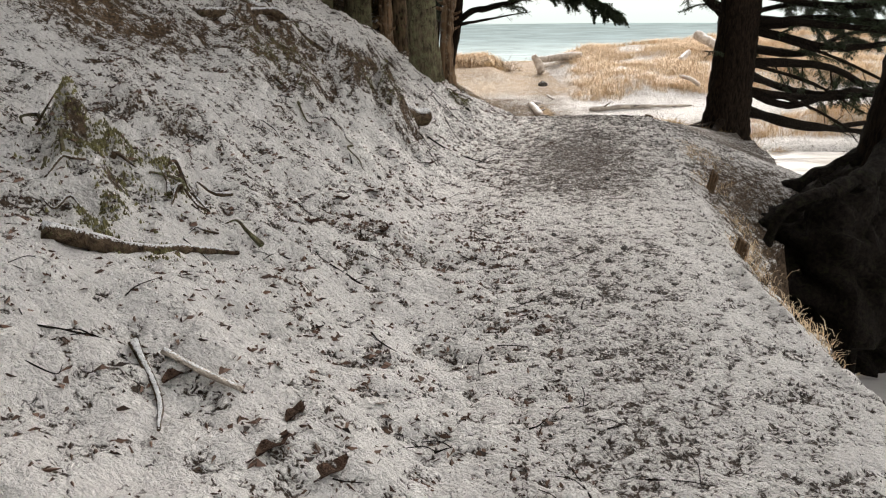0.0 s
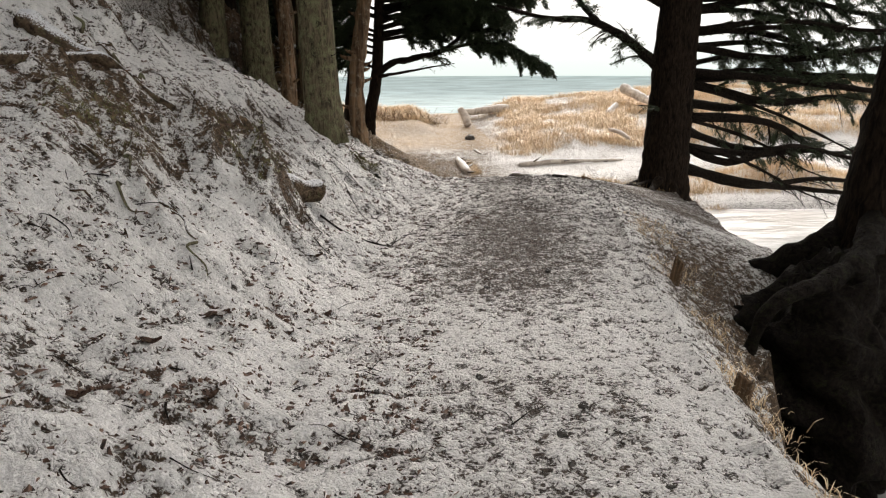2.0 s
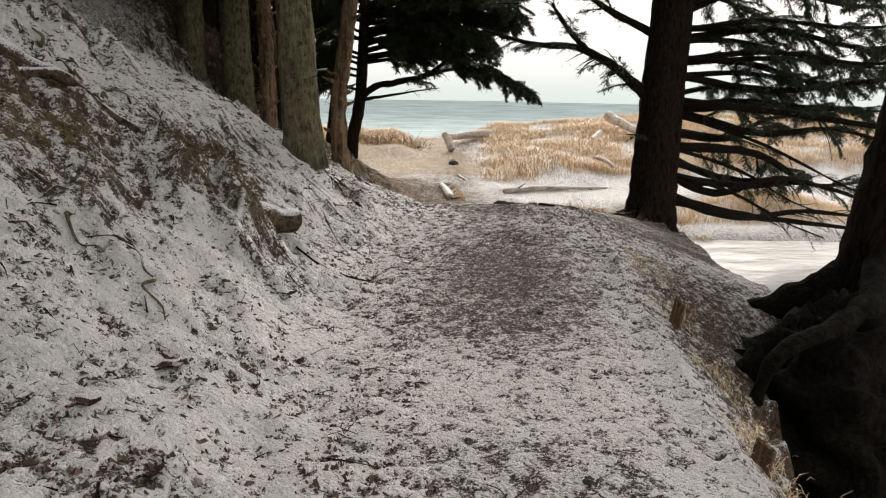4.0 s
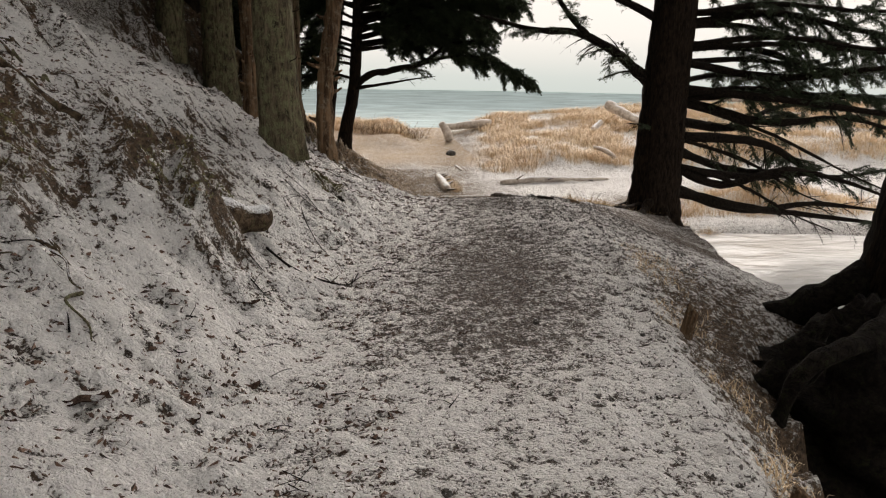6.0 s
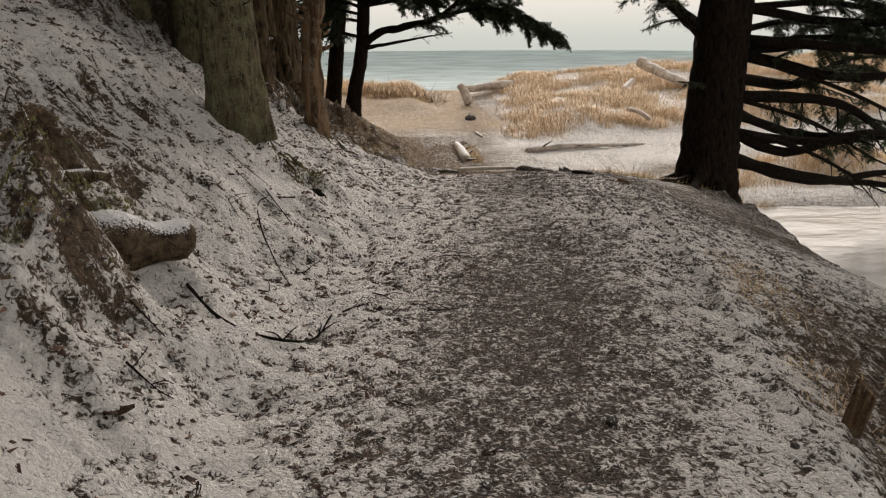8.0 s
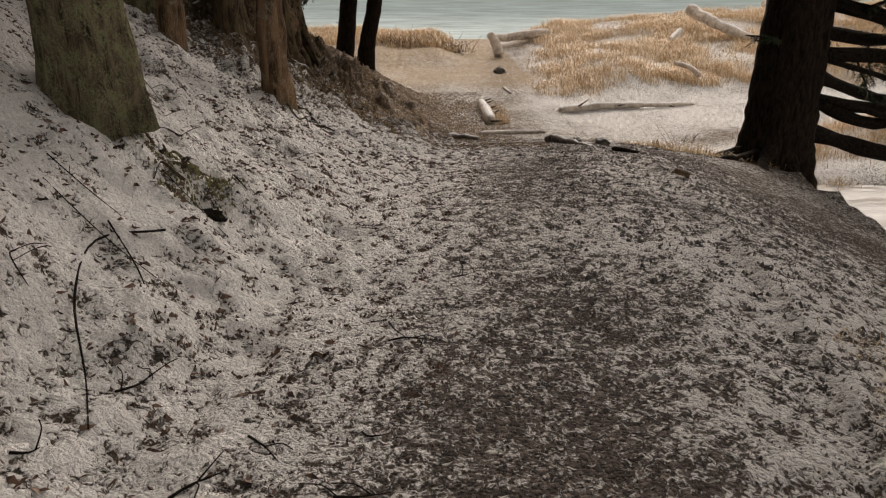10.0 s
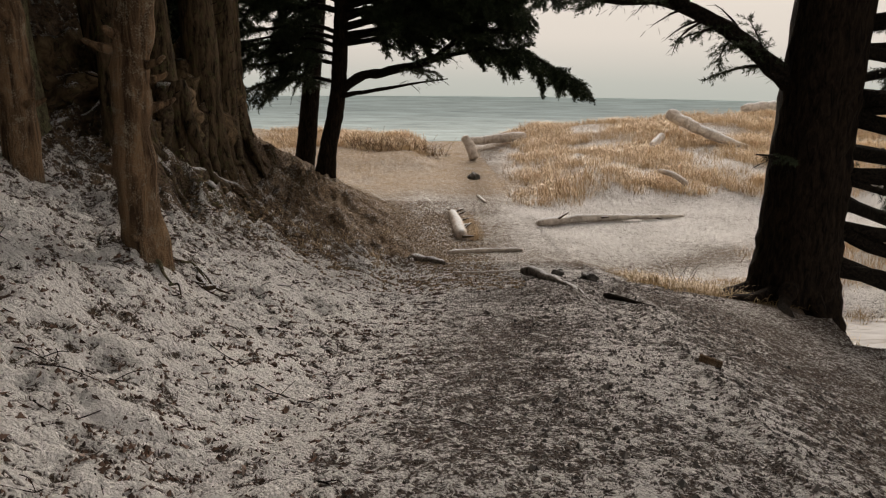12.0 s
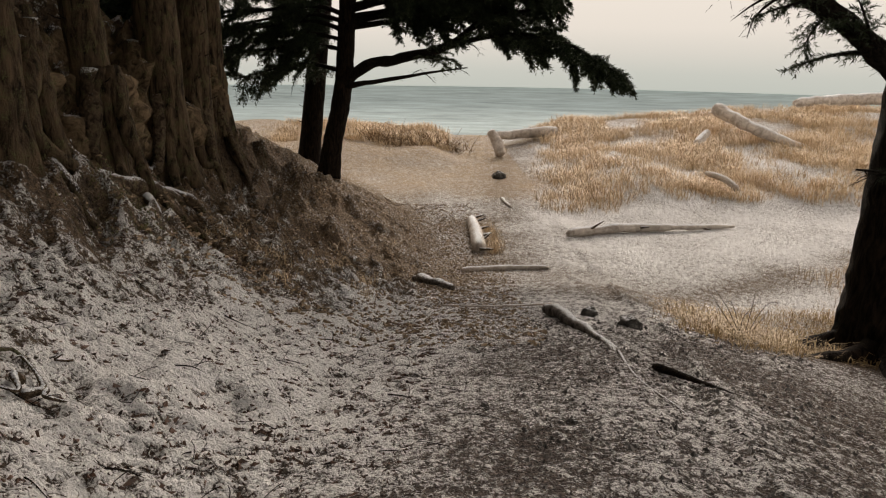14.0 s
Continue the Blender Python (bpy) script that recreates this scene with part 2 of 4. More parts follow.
def needles(segs, length, width, per, rng, spread=0.9):
    """Thin pointed blades along segments (start, end), as loose triangles."""
    segs = np.array(segs, float).reshape(-1, 2, 3)
    a, b = segs[:, 0], segs[:, 1]
    n = len(segs) * per
    idx = np.repeat(np.arange(len(segs)), per)
    f = rng.random(n)[:, None]
    base = a[idx] * (1 - f) + b[idx] * f
    ax = (b - a)[idx]
    ax /= np.linalg.norm(ax, axis=1)[:, None] + 1e-9
    rnd = rng.normal(size=(n, 3))
    side = rnd - ax * np.sum(rnd * ax, 1)[:, None]
    side /= np.linalg.norm(side, axis=1)[:, None] + 1e-9
    d = ax * (0.75 + 0.2 * rng.random(n))[:, None] + side * spread
    d /= np.linalg.norm(d, axis=1)[:, None]
    w = np.cross(d, rng.normal(size=(n, 3)))
    w /= np.linalg.norm(w, axis=1)[:, None] + 1e-9
    L = (length * (0.7 + 0.6 * rng.random(n)))[:, None]
    v = np.empty((n * 3, 3))
    v[0::3], v[1::3], v[2::3] = base - w * width / 2, base + w * width / 2, base + d * L
    return v


def loose_mesh(name, v, mat, per=3):
    """A mesh of loose triangles or quads from their corners in turn."""
    me = bpy.data.meshes.new(name)
    n = len(v) // per
    me.vertices.add(len(v))
    me.vertices.foreach_set("co", np.asarray(v, np.float32).ravel())
    me.loops.add(len(v))
    me.loops.foreach_set("vertex_index", np.arange(len(v), dtype=np.int32))
    me.polygons.add(n)
    me.polygons.foreach_set("loop_start", np.arange(0, n * per, per, dtype=np.int32))
    me.materials.append(mat)
    me.update(calc_edges=True)
    return me


# ---- terrain ----
Y_S = [-8, 0, 5, 7.5, 9, 10.5, 12.5, 15, 17.5, 20, 23, 27, 33, 60]
Z_PATH = [0.06, 0.0, -0.07, -0.21, -0.22, -0.23, -0.36, -0.78, -1.22, -1.78, -2.35, -2.45, -2.45, -2.45]
X_FOOT = [-0.1, -0.1, 0.0, 0.15, 0.4, 0.7, 1.1, 1.5, 1.7, 1.8, 2.0, 2.2, 0.5, -2.0]
X_EDGE = [1.85, 1.85, 1.95, 2.45, 2.75, 3.05, 3.4, 3.8, 4.3, 4.6, 5.0, 5.0, 5.0, 5.0]
SLOPE = [0.34, 0.34, 0.36, 0.72, 0.72, 0.72, 0.5, 0.38, 0.38, 0.42, 0.46, 0.44, 0.0, 0.0]
CLIFF = [0, 0, 0, 0, 0, 0, 0, 0.2, 0.6, 0.8, 0.75, 0.3, 0, 0]
SHOULDER = [0.2, 0.2, 0.3, 0.9, 2.2, 2.0, 2.2, 2.6, 2.2, 3.0, 5.0, 5, 5, 5]
SIDE = [0.9, 0.9, 0.95, 0.7, 0.25, 0.34, 0.4, 0.28, 0.15, 0.3, 0.3, 0.3, 0.3, 0.3]
FINE_Y = np.linspace(-8, 60, 681)


def along(table):
    v = np.interp(FINE_Y, Y_S, table)
    k = np.ones(15) / 15
    return np.convolve(np.pad(v, 7, mode="edge"), k, mode="valid")


T_PATH, T_FOOT, T_EDGE, T_SLOPE, T_CLIFF, T_SHOULDER, T_SIDE = map(along, (Z_PATH, X_FOOT, X_EDGE, SLOPE, CLIFF, SHOULDER, SIDE))
WATER_Z, SEA_Z = -2.62, -3.3


# hummocks of moss, roots and soil: x, y, radius, height
MOUNDS = [(-1.95, 4.15, 0.3, 0.3), (-1.6, 4.3, 0.16, 0.1), (-1.75, 3.6, 0.2, 0.1), (-1.9, 5.1, 0.35, 0.18), (-0.75, 7.95, 0.4, 0.25), (-0.62, 8.3, 0.26, 0.12), (-0.75, 8.8, 0.3, 0.2), (-0.3, 8.55, 0.2, -0.2), (-0.1, 9.1, 0.25, -0.12), (-1.1, 8.0, 0.3, 0.12),
          (-1.85, 7.75, 0.3, 0.16), (0.15, 10.75, 0.18, 0.1), (0.3, 11.0, 0.14, 0.08), (0.45, 11.1, 0.1, 0.08), (-1.2, 6.9, 0.4, 0.1), (-2.6, 8.8, 0.5, 0.2), (-1.0, 17.2, 0.5, 0.3), (-0.6, 17.8, 0.35, 0.16),
          (0.2, 20.5, 0.3, 0.12), (0.5, 22.0, 0.3, 0.14), (-2.2, 9.6, 0.4, 0.2), (-0.2, 24.6, 0.6, 0.3), (-0.5, 12.3, 0.3, 0.1), (-1.2, 13.0, 0.35, 0.14), (-0.6, 15.5, 0.3, 0.12)]


def step(x, a, b):
    u = np.clip((x - a) / (b - a), 0, 1)
    return u * u * (3 - 2 * u)


def table(t, y):
    return np.interp(y, FINE_Y, t)


def rough_noise(x, y, s, seed):
    return noise.noise(Vector((x * s + seed, y * s - seed, seed * 0.37)))


def shore(x):
    return 20.7 - 0.12 * (x - 8)


def flat_height(x, y):
    """The sand flat, the stream's bed, the dune and the sea bed."""
    z = -2.46
    z -= 0.9 * float(step(shore(x) - y, -0.3, 3.0)) if x > 4 else 0.0
    d = float(step(y - 0.05 * x, 26.5, 31.0)) * float(step(x, 4.6, 8.0) + step(-x, -3.4, -2.0) * step(y, 34, 37))
    z += d * (0.45 + 0.03 * max(0, x - 6) + 0.25 * rough_noise(x, y, 0.35, 3.0))
    z += 0.5 * float(step(y, 33, 41)) * float(step(x, 5, 18)) + 0.1 * float(step(y, 36, 41))
    z += 0.55 * math.exp(-((x - 12.0) / 1.6) ** 2 - ((y - 22.6) / 0.9) ** 2)
    z -= 4.0 * float(step(y, 43.2, 47.5))
    return z


def height(x, y):
    zp, xf, xe, sl, cl, sh, sd = (float(table(k, y)) for k in (T_PATH, T_FOOT, T_EDGE, T_SLOPE, T_CLIFF, T_SHOULDER, T_SIDE))
    n1, n2, n3 = rough_noise(x, y, 0.8, 1.0), rough_noise(x, y, 3.1, 5.0), rough_noise(x, y, 9.0, 9.0)
    z = zp
    d = xf - x
    if d > -0.6:
        amt = float(step(d, -0.6, 0.8))
        dd = min(max(d, 0), 1.8)
        z += sl * dd * (0.78 + 0.2 * min(dd, 1.5)) + min(sl * 1.1, 0.42) * max(0.0, d - 1.8) + 0.02 * max(d, 0) ** 2 * (sl > 0.1) + cl * (1 - float(step(y + 0.5 * n1, 22.8, 25.4))) * float(step(d + 0.4 * n1 + 0.4 * n2 + 0.25 * n3 - 3.1 + 0.2 * (y - 17.5), 0.0, 1.6)) + 0.2 * min(cl, 1) * float(step(d, 1.2, 2.2)) * (n2 + n3)
        z += float(step(y, 12, 15.5)) * (1 - float(step(y, 20.5, 24))) * (0.1 * float(step(d, 2, 3.5)) + 0.42 * min(max(0.0, d - 3.5 + 0.3 * n1), 6.0))
        z += amt * (0.1 * n1 + 0.085 * n2 + 0.03 * n3)
        for mx, my, mr, mh in MOUNDS:
            q = ((x - mx) ** 2 + (y - my) ** 2) / (mr * mr)
            if q < 6:
                z += mh * math.exp(-q) * (1 + 0.9 * n2 + 0.8 * n3)
    r = x - xe
    if r > 0:
        z -= sd * min(r, sh) + (2.4 - 1.5 * float(step(y, 12.5, 16))) * max(0.0, r - sh + 0.25 * n2) + 0.05 * n2
    else:
        z -= 0.05 * float(step(r, -0.5, 0))
    z += 0.035 * n1 + 0.02 * n2 + 0.011 * n3
    f = flat_height(x, y) + 0.03 * n1 + 0.015 * n2
    if y > 33:
        z = f if x > 0 else max(f, z) if y < 34 else f
    k = 0.12
    h = max(k - abs(z - f), 0) / k
    return max(z, f) + h * h * k * 0.25


def spaced(*runs):
    out = []
    for a, b, s in runs:
        out.extend(np.arange(a, b - 1e-6, s))
    out.append(runs[-1][1])
    return out


def value_noise(x, y, cell, seed):
    """Smooth random values from 0 to 1 on a lattice, for whole arrays."""
    u, v = x / cell + 0.37 * y / cell, y / cell - 0.37 * x / cell
    i, j = np.floor(u), np.floor(v)
    fu, fv = u - i, v - j
    fu, fv = fu * fu * (3 - 2 * fu), fv * fv * (3 - 2 * fv)

    def pick(a, b):
        k = np.sin(a * 127.1 + b * 311.7 + seed * 74.7) * 43758.5453
        return k - np.floor(k)

    low = pick(i, j) * (1 - fu) + pick(i + 1, j) * fu
    high = pick(i, j + 1) * (1 - fu) + pick(i + 1, j + 1) * fu
    return low * (1 - fv) + high * fv


def build_ground():
    xs = spaced((-120, -30, 15), (-30, -8, 1.0), (-8, -3, 0.2), (-3, 5, 0.08), (5, 9, 0.16), (9, 26, 0.4), (26, 60, 3), (60, 240, 30))
    ys = spaced((-30, -8, 4), (-8, -0.5, 0.3), (-0.5, 16, 0.08), (16, 26, 0.12), (26, 46, 0.24), (46, 60, 1.5), (60, 420, 40))
    verts, zone = [], []
    for y in ys:
        yc = min(max(y, -8), 60)
        xf, xe, zp = float(table(T_FOOT, yc)), float(table(T_EDGE, yc)), float(table(T_PATH, yc))
        for x in xs:
            z = height(min(max(x, -30), 60), yc)
            verts.append((x, y, z))
            mid = 0.5 * (xf + xe) + 0.1
            n = rough_noise(x, y, 0.7, 2.0)
            far = 0.5 * math.exp(-((x - 4.0 - 0.1 * (y - 30) - 0.03 * max(0, y - 34) ** 2) / 0.75) ** 2)
            if y < 30:
                wide = 0.85 + 0.25 * float(step(y, 6, 9))
                worn = float(step(y, 6.0, 8.6)) * (1 - float(step(y, 9.6, 12.5)))
                path = math.exp(-((x - mid) / wide) ** 2) * (0.48 + 0.47 * worn + 0.35 * float(step(y, 10.5, 13)) + 0.3 * n)
                if x > mid:
                    path = max(path, float(step(y, 9.5, 12.5)) * (1 - float(step(y, 19, 21))) * (0.72 + 0.35 * n), 0.3 * float(step(x - xe + 0.2 * n, 0.0, 0.35)) * float(step(y, 5.5, 7)) * (1 - float(step(y, 19, 21))))
                k = float(step(y, 21, 29.5))
                path = path * (1 - 0.35 * float(step(y, 17, 21))) * (1 - k) + far * k
            else:
                path = far
            if x > 3 and 19 < y < 29:
                fork = math.exp(-((y - 20.8 - 0.62 * (x - 4) - 0.4 * n) / 0.75) ** 2) * float(step(x, 3, 5)) * (1 - float(step(x, 9, 13)))
                path = max(path, (0.62 + 0.5 * n) * fork, (0.5 + 0.5 * n) * float(step(y, 19, 20.5)) * (1 - float(step(y, 22, 25))) * (1 - float(step(x, 4.5, 7))))
            gone = 1 - float(step(y, 30, 36))
            litter = float(step(xf - x + 0.5 * n, 0.0, 1.2)) * float(step(y + 0.9 * n, 16.5, 20.5)) * gone
            if y < 17 and x < xf:
                for mx, my, mr, mh in MOUNDS:
                    litter += 0.18 * math.exp(-((x - mx) ** 2 + (y - my) ** 2) / (mr * mr)) * (0.6 + 2 * rough_noise(x, y, 5.0, 4.0))
                litter += (0.06 + 0.2 * float(step(n, 0.2, 0.55))) * float(step(xf - x, 0, 0.6)) + 0.1 * float(step(xf - x + 0.5 * n, 1.7, 2.6))
                litter += (0.3 + 0.7 * n) * float(step(xf - x + 0.5 * n, 0.9, 1.6)) * float(step(y, 5.0, 6.5)) * (1 - float(step(y, 9, 10.5)))
            if y > 14.5:
                litter += 0.26 * float(step(xf - x + 0.6 * n, 1.0, 2.2)) * float(step(y, 14.5, 16)) * gone
            elif y > 11:
                litter += 0.12 * float(step(xf - x, 0.2, 0.8))
            litter += 0.5 * float(step(xf - x + 0.6 * n, 0.9, 2.0)) * float(step(y, 15.5, 17.5)) * gone
            litter += (0.18 + 0.25 * n) * float(step(y, 12, 14)) * float(step(xf - x, 0.5, 1.6)) * gone
            litter += 0.85 * float(step(y, 18.5, 21)) * (1 - float(step(x - xf + 0.6 * n, 0.0, 1.6))) * (1 - float(step(y + 0.8 * n, 27, 31)))
            if x > xe:
                litter = max(litter, 0.6 * float(step(x - xe + 0.3 * n, 0.0, 0.4)) * (1 - 0.75 * float(step(y, 8.5, 10.5))) * (1 - float(step(y, 20, 22))))
                litter = max(litter, 0.8 * float(step(x - xe, 0.2, 0.8)) * float(step(y, 17.0, 17.8)) * (1 - float(step(y, 20.5, 21.5))) * (1 - float(step(x, 7.5, 8.5))))
            sandy = max(float(step(y + 0.8 * n, 25.5, 32)) * ((0.6 + 0.6 * n) if x > 5 else 1.0) * (1 - 0.75 * path), 0.3 * float(step(y, 20, 22)))
            sandy *= 1 - 0.8 * min(max(litter, 0), 1)
            zone.append((min(max(path, 0), 1), min(max(litter, 0), 1), min(max(sandy, 0), 1), 1))
    # a finer sheet near the path, with clumps and hollows laid over it
    def finer(c, lo, hi, k):
        out = []
        for p, q in zip(c[:-1], c[1:]):
            out.extend(p + (q - p) * np.arange(k) / k if lo <= p < hi else [p])
        return np.array(out + [c[-1]])

    fx, fy = finer(xs, -3.0, 5.0, 3), finer(finer(ys, 1.0, 16.0, 3), 16.0, 22.0, 2)

    def spread_out(grid):
        rows = np.stack([np.interp(fx, xs, r) for r in grid])
        return np.stack([np.interp(fy, ys, c) for c in rows.T], 1)

    shape = (len(ys), len(xs))
    zs = spread_out(np.array([v[2] for v in verts]).reshape(shape))
    zn = np.array(zone).reshape(*shape, 4)
    chan = [spread_out(zn[:, :, k]) for k in range(3)]
    gx, gy = np.meshgrid(fx, fy)
    lumps = 0.22 * value_noise(gx, gy, 0.12, 1) + 0.4 * value_noise(gx, gy, 0.056, 2) + 0.38 * value_noise(gx, gy, 0.033, 3)
    patchy = 0.55 + 0.9 * value_noise(gx, gy, 0.8, 4)
    near = (gx > -3) & (gx < 5) & (gy > 0.5) & (gy < 22)
    amount = np.where(near, 0.055 * patchy * (1 - 0.8 * chan[0]) * (1 + 0.8 * chan[1]), 0.0)
    zs = zs + amount * (lumps - 0.5)
    bank = np.clip(chan[1] * 1.4 - 0.3, 0, 1) * (gy > 15.5) * (gy < 27) * (gx < 2.0) * (gx > -6)
    zs = zs + bank * (0.26 * (value_noise(gx, gy, 0.45, 6) - 0.5) + 0.16 * (value_noise(gx, gy, 0.19, 7) - 0.5) + 0.09 * (value_noise(gx, gy, 0.08, 8) - 0.5))
    relief = np.where(near, 0.5 + (lumps - 0.5) * (1 - 0.7 * chan[0]), 0.5)
    w, h = len(fx), len(fy)
    me = bpy.data.meshes.new("ground")
    me.vertices.add(w * h)
    me.vertices.foreach_set("co", np.stack([gx, gy, zs], 2).astype(np.float32).ravel())
    q = (np.arange(h - 1)[:, None] * w + np.arange(w - 1)[None, :]).ravel()
    me.loops.add(len(q) * 4)
    me.loops.foreach_set("vertex_index", np.stack([q, q + 1, q + w + 1, q + w], 1).astype(np.int32).ravel())
    me.polygons.add(len(q))
    me.polygons.foreach_set("loop_start", np.arange(0, len(q) * 4, 4, dtype=np.int32))
    me.materials.append(GROUND)
    me.update(calc_edges=True)
    me.polygons.foreach_set("use_smooth", np.ones(len(q), bool))
    c = me.color_attributes.new("zone", "FLOAT_COLOR", "POINT")
    c.data.foreach_set("color", np.stack([*chan, relief], 2).astype(np.float32).ravel())
    return tagged(new("ground", me), "snow-dusted forest path, slope and sandy flat", "ground", kind="structure")


ground = build_ground()


def plane_grid(x0, x1, y0, y1, z, nx, ny):
    v = [(x0 + (x1 - x0) * i / nx, y0 + (y1 - y0) * j / ny, z) for j in range(ny + 1) for i in range(nx + 1)]
    f = [(j * (nx + 1) + i, j * (nx + 1) + i + 1, (j + 1) * (nx + 1) + i + 1, (j + 1) * (nx + 1) + i) for j in range(ny) for i in range(nx)]
    return v, f


tagged(part("sea", plane_grid(-260, 320, 45, 300, SEA_Z, 8, 8), SEA), "grey-green choppy sea under fog", "water", kind="structure")
tagged(part("stream", plane_grid(4.2, 60, -25, 22.5, WATER_Z, 4, 4), STREAM), "still stream reflecting the overcast sky, part of that reflection in its pale colour", "water", kind="structure")


# Curved wall 95 m off that carries the painted haze and its glow.
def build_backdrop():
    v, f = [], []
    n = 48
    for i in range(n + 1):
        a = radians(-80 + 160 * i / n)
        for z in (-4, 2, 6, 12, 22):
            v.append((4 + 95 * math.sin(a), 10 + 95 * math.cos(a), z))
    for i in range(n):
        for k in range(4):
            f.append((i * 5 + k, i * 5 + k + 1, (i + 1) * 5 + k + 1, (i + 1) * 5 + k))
    return tagged(part("backdrop", (v, f), FOG_PAINT), "glowing backdrop painted with white fog where sea meets sky", "backdrop", kind="structure")


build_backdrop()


def on_ground(x, y, dz=0.0):
    return (x, y, height(x, y) + dz)

# ---- trees ----
def spray(rng, start, direction, length, droop, twig_len, density, hang=0.5):
    """A side branch with drooping twigs: its line, and the twig segments that carry needles."""
    d = np.array(direction, float)
    d /= np.linalg.norm(d)
    n = 6
    p = np.array(start, float)
    line, segs = [p], []
    for i in range(n):
        d = d + np.array((0, 0, -droop / n)) + rng.normal(size=3) * 0.09
        d /= np.linalg.norm(d)
        q = p + d * length / n
        line.append(q)
        for _ in range(density):
            f = rng.random()
            s = p * (1 - f) + q * f
            side = np.cross(d, (0, 0, 1.0)) * rng.choice((-1, 1)) * (0.5 + rng.random() * 0.6)
            e = d * (0.5 + 0.4 * rng.random()) + side + np.array((0, 0, 0.25 - 1.3 * hang * rng.random()))
            e /= np.linalg.norm(e)
            L = twig_len * (0.5 + 0.8 * rng.random()) * (1.15 - 0.5 * i / n)
            mid = s + e * L * 0.55
            e2 = e + np.array((0, 0, -0.35 * hang - 0.2 * rng.random()))
            end = mid + e2 / np.linalg.norm(e2) * L * 0.45
            segs += [(s, mid), (mid, end)]
        segs.append((p, q))
        p = q
    return line, segs


def bough(rng, pts, r0, r1, sprays, spray_len, twig_len, density, droop=0.35, first=0.3, hang=0.6, bare=0.0):
    """A limb through pts with side sprays; returns wood meshes and needle segments."""
    line = smooth_line(pts, 6)
    wood, segs = [tube(pts, r0, r1, 7, 5, 0.2, 6, seed=rng.random() * 9)], []
    n = len(line)
    for k in range(sprays):
        u = first + (1 - first) * (k + rng.random()) / sprays
        i = min(int(u * (n - 1)), n - 2)
        t = line[i + 1] - line[i]
        t /= np.linalg.norm(t)
        side = np.cross(t, (0, 0, 1.0))
        side /= np.linalg.norm(side) + 1e-9
        d = t * 0.7 + side * rng.choice((-1, 1)) * (0.4 + 0.7 * rng.random()) + np.array((0, 0, rng.normal() * 0.4))
        L = spray_len * (0.5 + 0.7 * rng.random()) * (1.1 - 0.5 * u)
        ln, sg = spray(rng, line[i], d, L, droop, twig_len, density, hang)
        wood.append(tube(ln, max(0.006, 0.25 * r0 * (1 - u) + 0.006), 0.003, 4, 1, 0.1))
        if rng.random() >= bare:
            segs += sg
        else:
            for a, b in sg[::3]:
                wood.append(tube([a, b], 0.003, 0.0015, 3, 1, 0))
    return wood, segs


def tree(name, label, base, pts, r0, r1, bark, flare=0.5, lobes=5, sides=20, boughs=(), needle=(0.046, 0.0095, 14), seed=1, flare_len=0.45, group="trees on the slope", knobs=0.06):
    """A conifer: pts from the foot up, relative to base; boughs: lists for bough() in world places."""
    rng = np.random.default_rng(seed)
    ob = thing(name, base, label, "tree", group)
    trunk = tube(pts, r0, r1, sides, 10, knobs, 7, flare, flare_len, lobes, seed, power=0.9)
    part("trunk", trunk, bark, ob)
    o = np.array(base)
    for args in boughs:
        kw = dict(args)
        p = np.array(kw.pop("pts"), float) - o
        wood, sg = bough(rng, p, **kw)
        limb = part("limb", join(*wood), LIMB, ob)
        if sg:
            leafy = new("foliage", loose_mesh("foliage", needles(sg, *needle[:2], needle[2], rng), NEEDLE))
            leafy.parent = limb
            tagged(leafy, "dark green spruce needles")
    return ob


def stubs(ob, pts, r, n, seed, mat, length=0.09, thick=0.03):
    """Snapped branch stubs on a bare trunk."""
    rng = np.random.default_rng(seed)
    line = smooth_line(pts, 10)
    for k in range(n):
        i = int(rng.integers(4, len(line) - 1))
        a = rng.random() * 6.283
        d = np.array((math.cos(a), math.sin(a), 0.25))
        s = line[i] + d * r * 0.6
        L = length * (0.5 + rng.random())
        part("branch_stub", tube([s, s + d * (r * 0.4 + L * 0.5), s + d * (r * 0.4 + L) + np.array((0, 0, 0.02))], thick * (1 + 0.4 * rng.random()), 0.4 * thick, 7, 2, 0.15), mat, ob)


def at(x, y, dz=-0.12):
    return on_ground(x, y, dz)


# large spruce at the bank, its limbs reaching over the water
RT = (6.78, 18.2, height(6.78, 18.2) - 0.25)
rt_boughs = [
    dict(pts=[(6.35, 17.2, 0.85), (5.85, 17.25, 1.25), (5.35, 17.4, 1.65), (4.7, 17.6, 1.95), (3.9, 17.8, 2.0), (2.9, 18.0, 2.25)], r0=0.13, r1=0.03, sprays=26, spray_len=0.9, twig_len=0.22, density=5, bare=0.6, first=0.15),
    dict(pts=[(4.9, 17.5, 1.9), (4.5, 17.4, 2.25), (4.1, 17.3, 2.75)], r0=0.07, r1=0.03, sprays=6, spray_len=0.8, twig_len=0.22, density=4, bare=0.4),
    dict(pts=[(6.4, 17.2, 2.1), (5.2, 17.4, 2.7), (4.4, 17.5, 3.2)], r0=0.1, r1=0.04, sprays=8, spray_len=0.9, twig_len=0.22, density=4, bare=0.2),
]
rrng = np.random.default_rng(77)
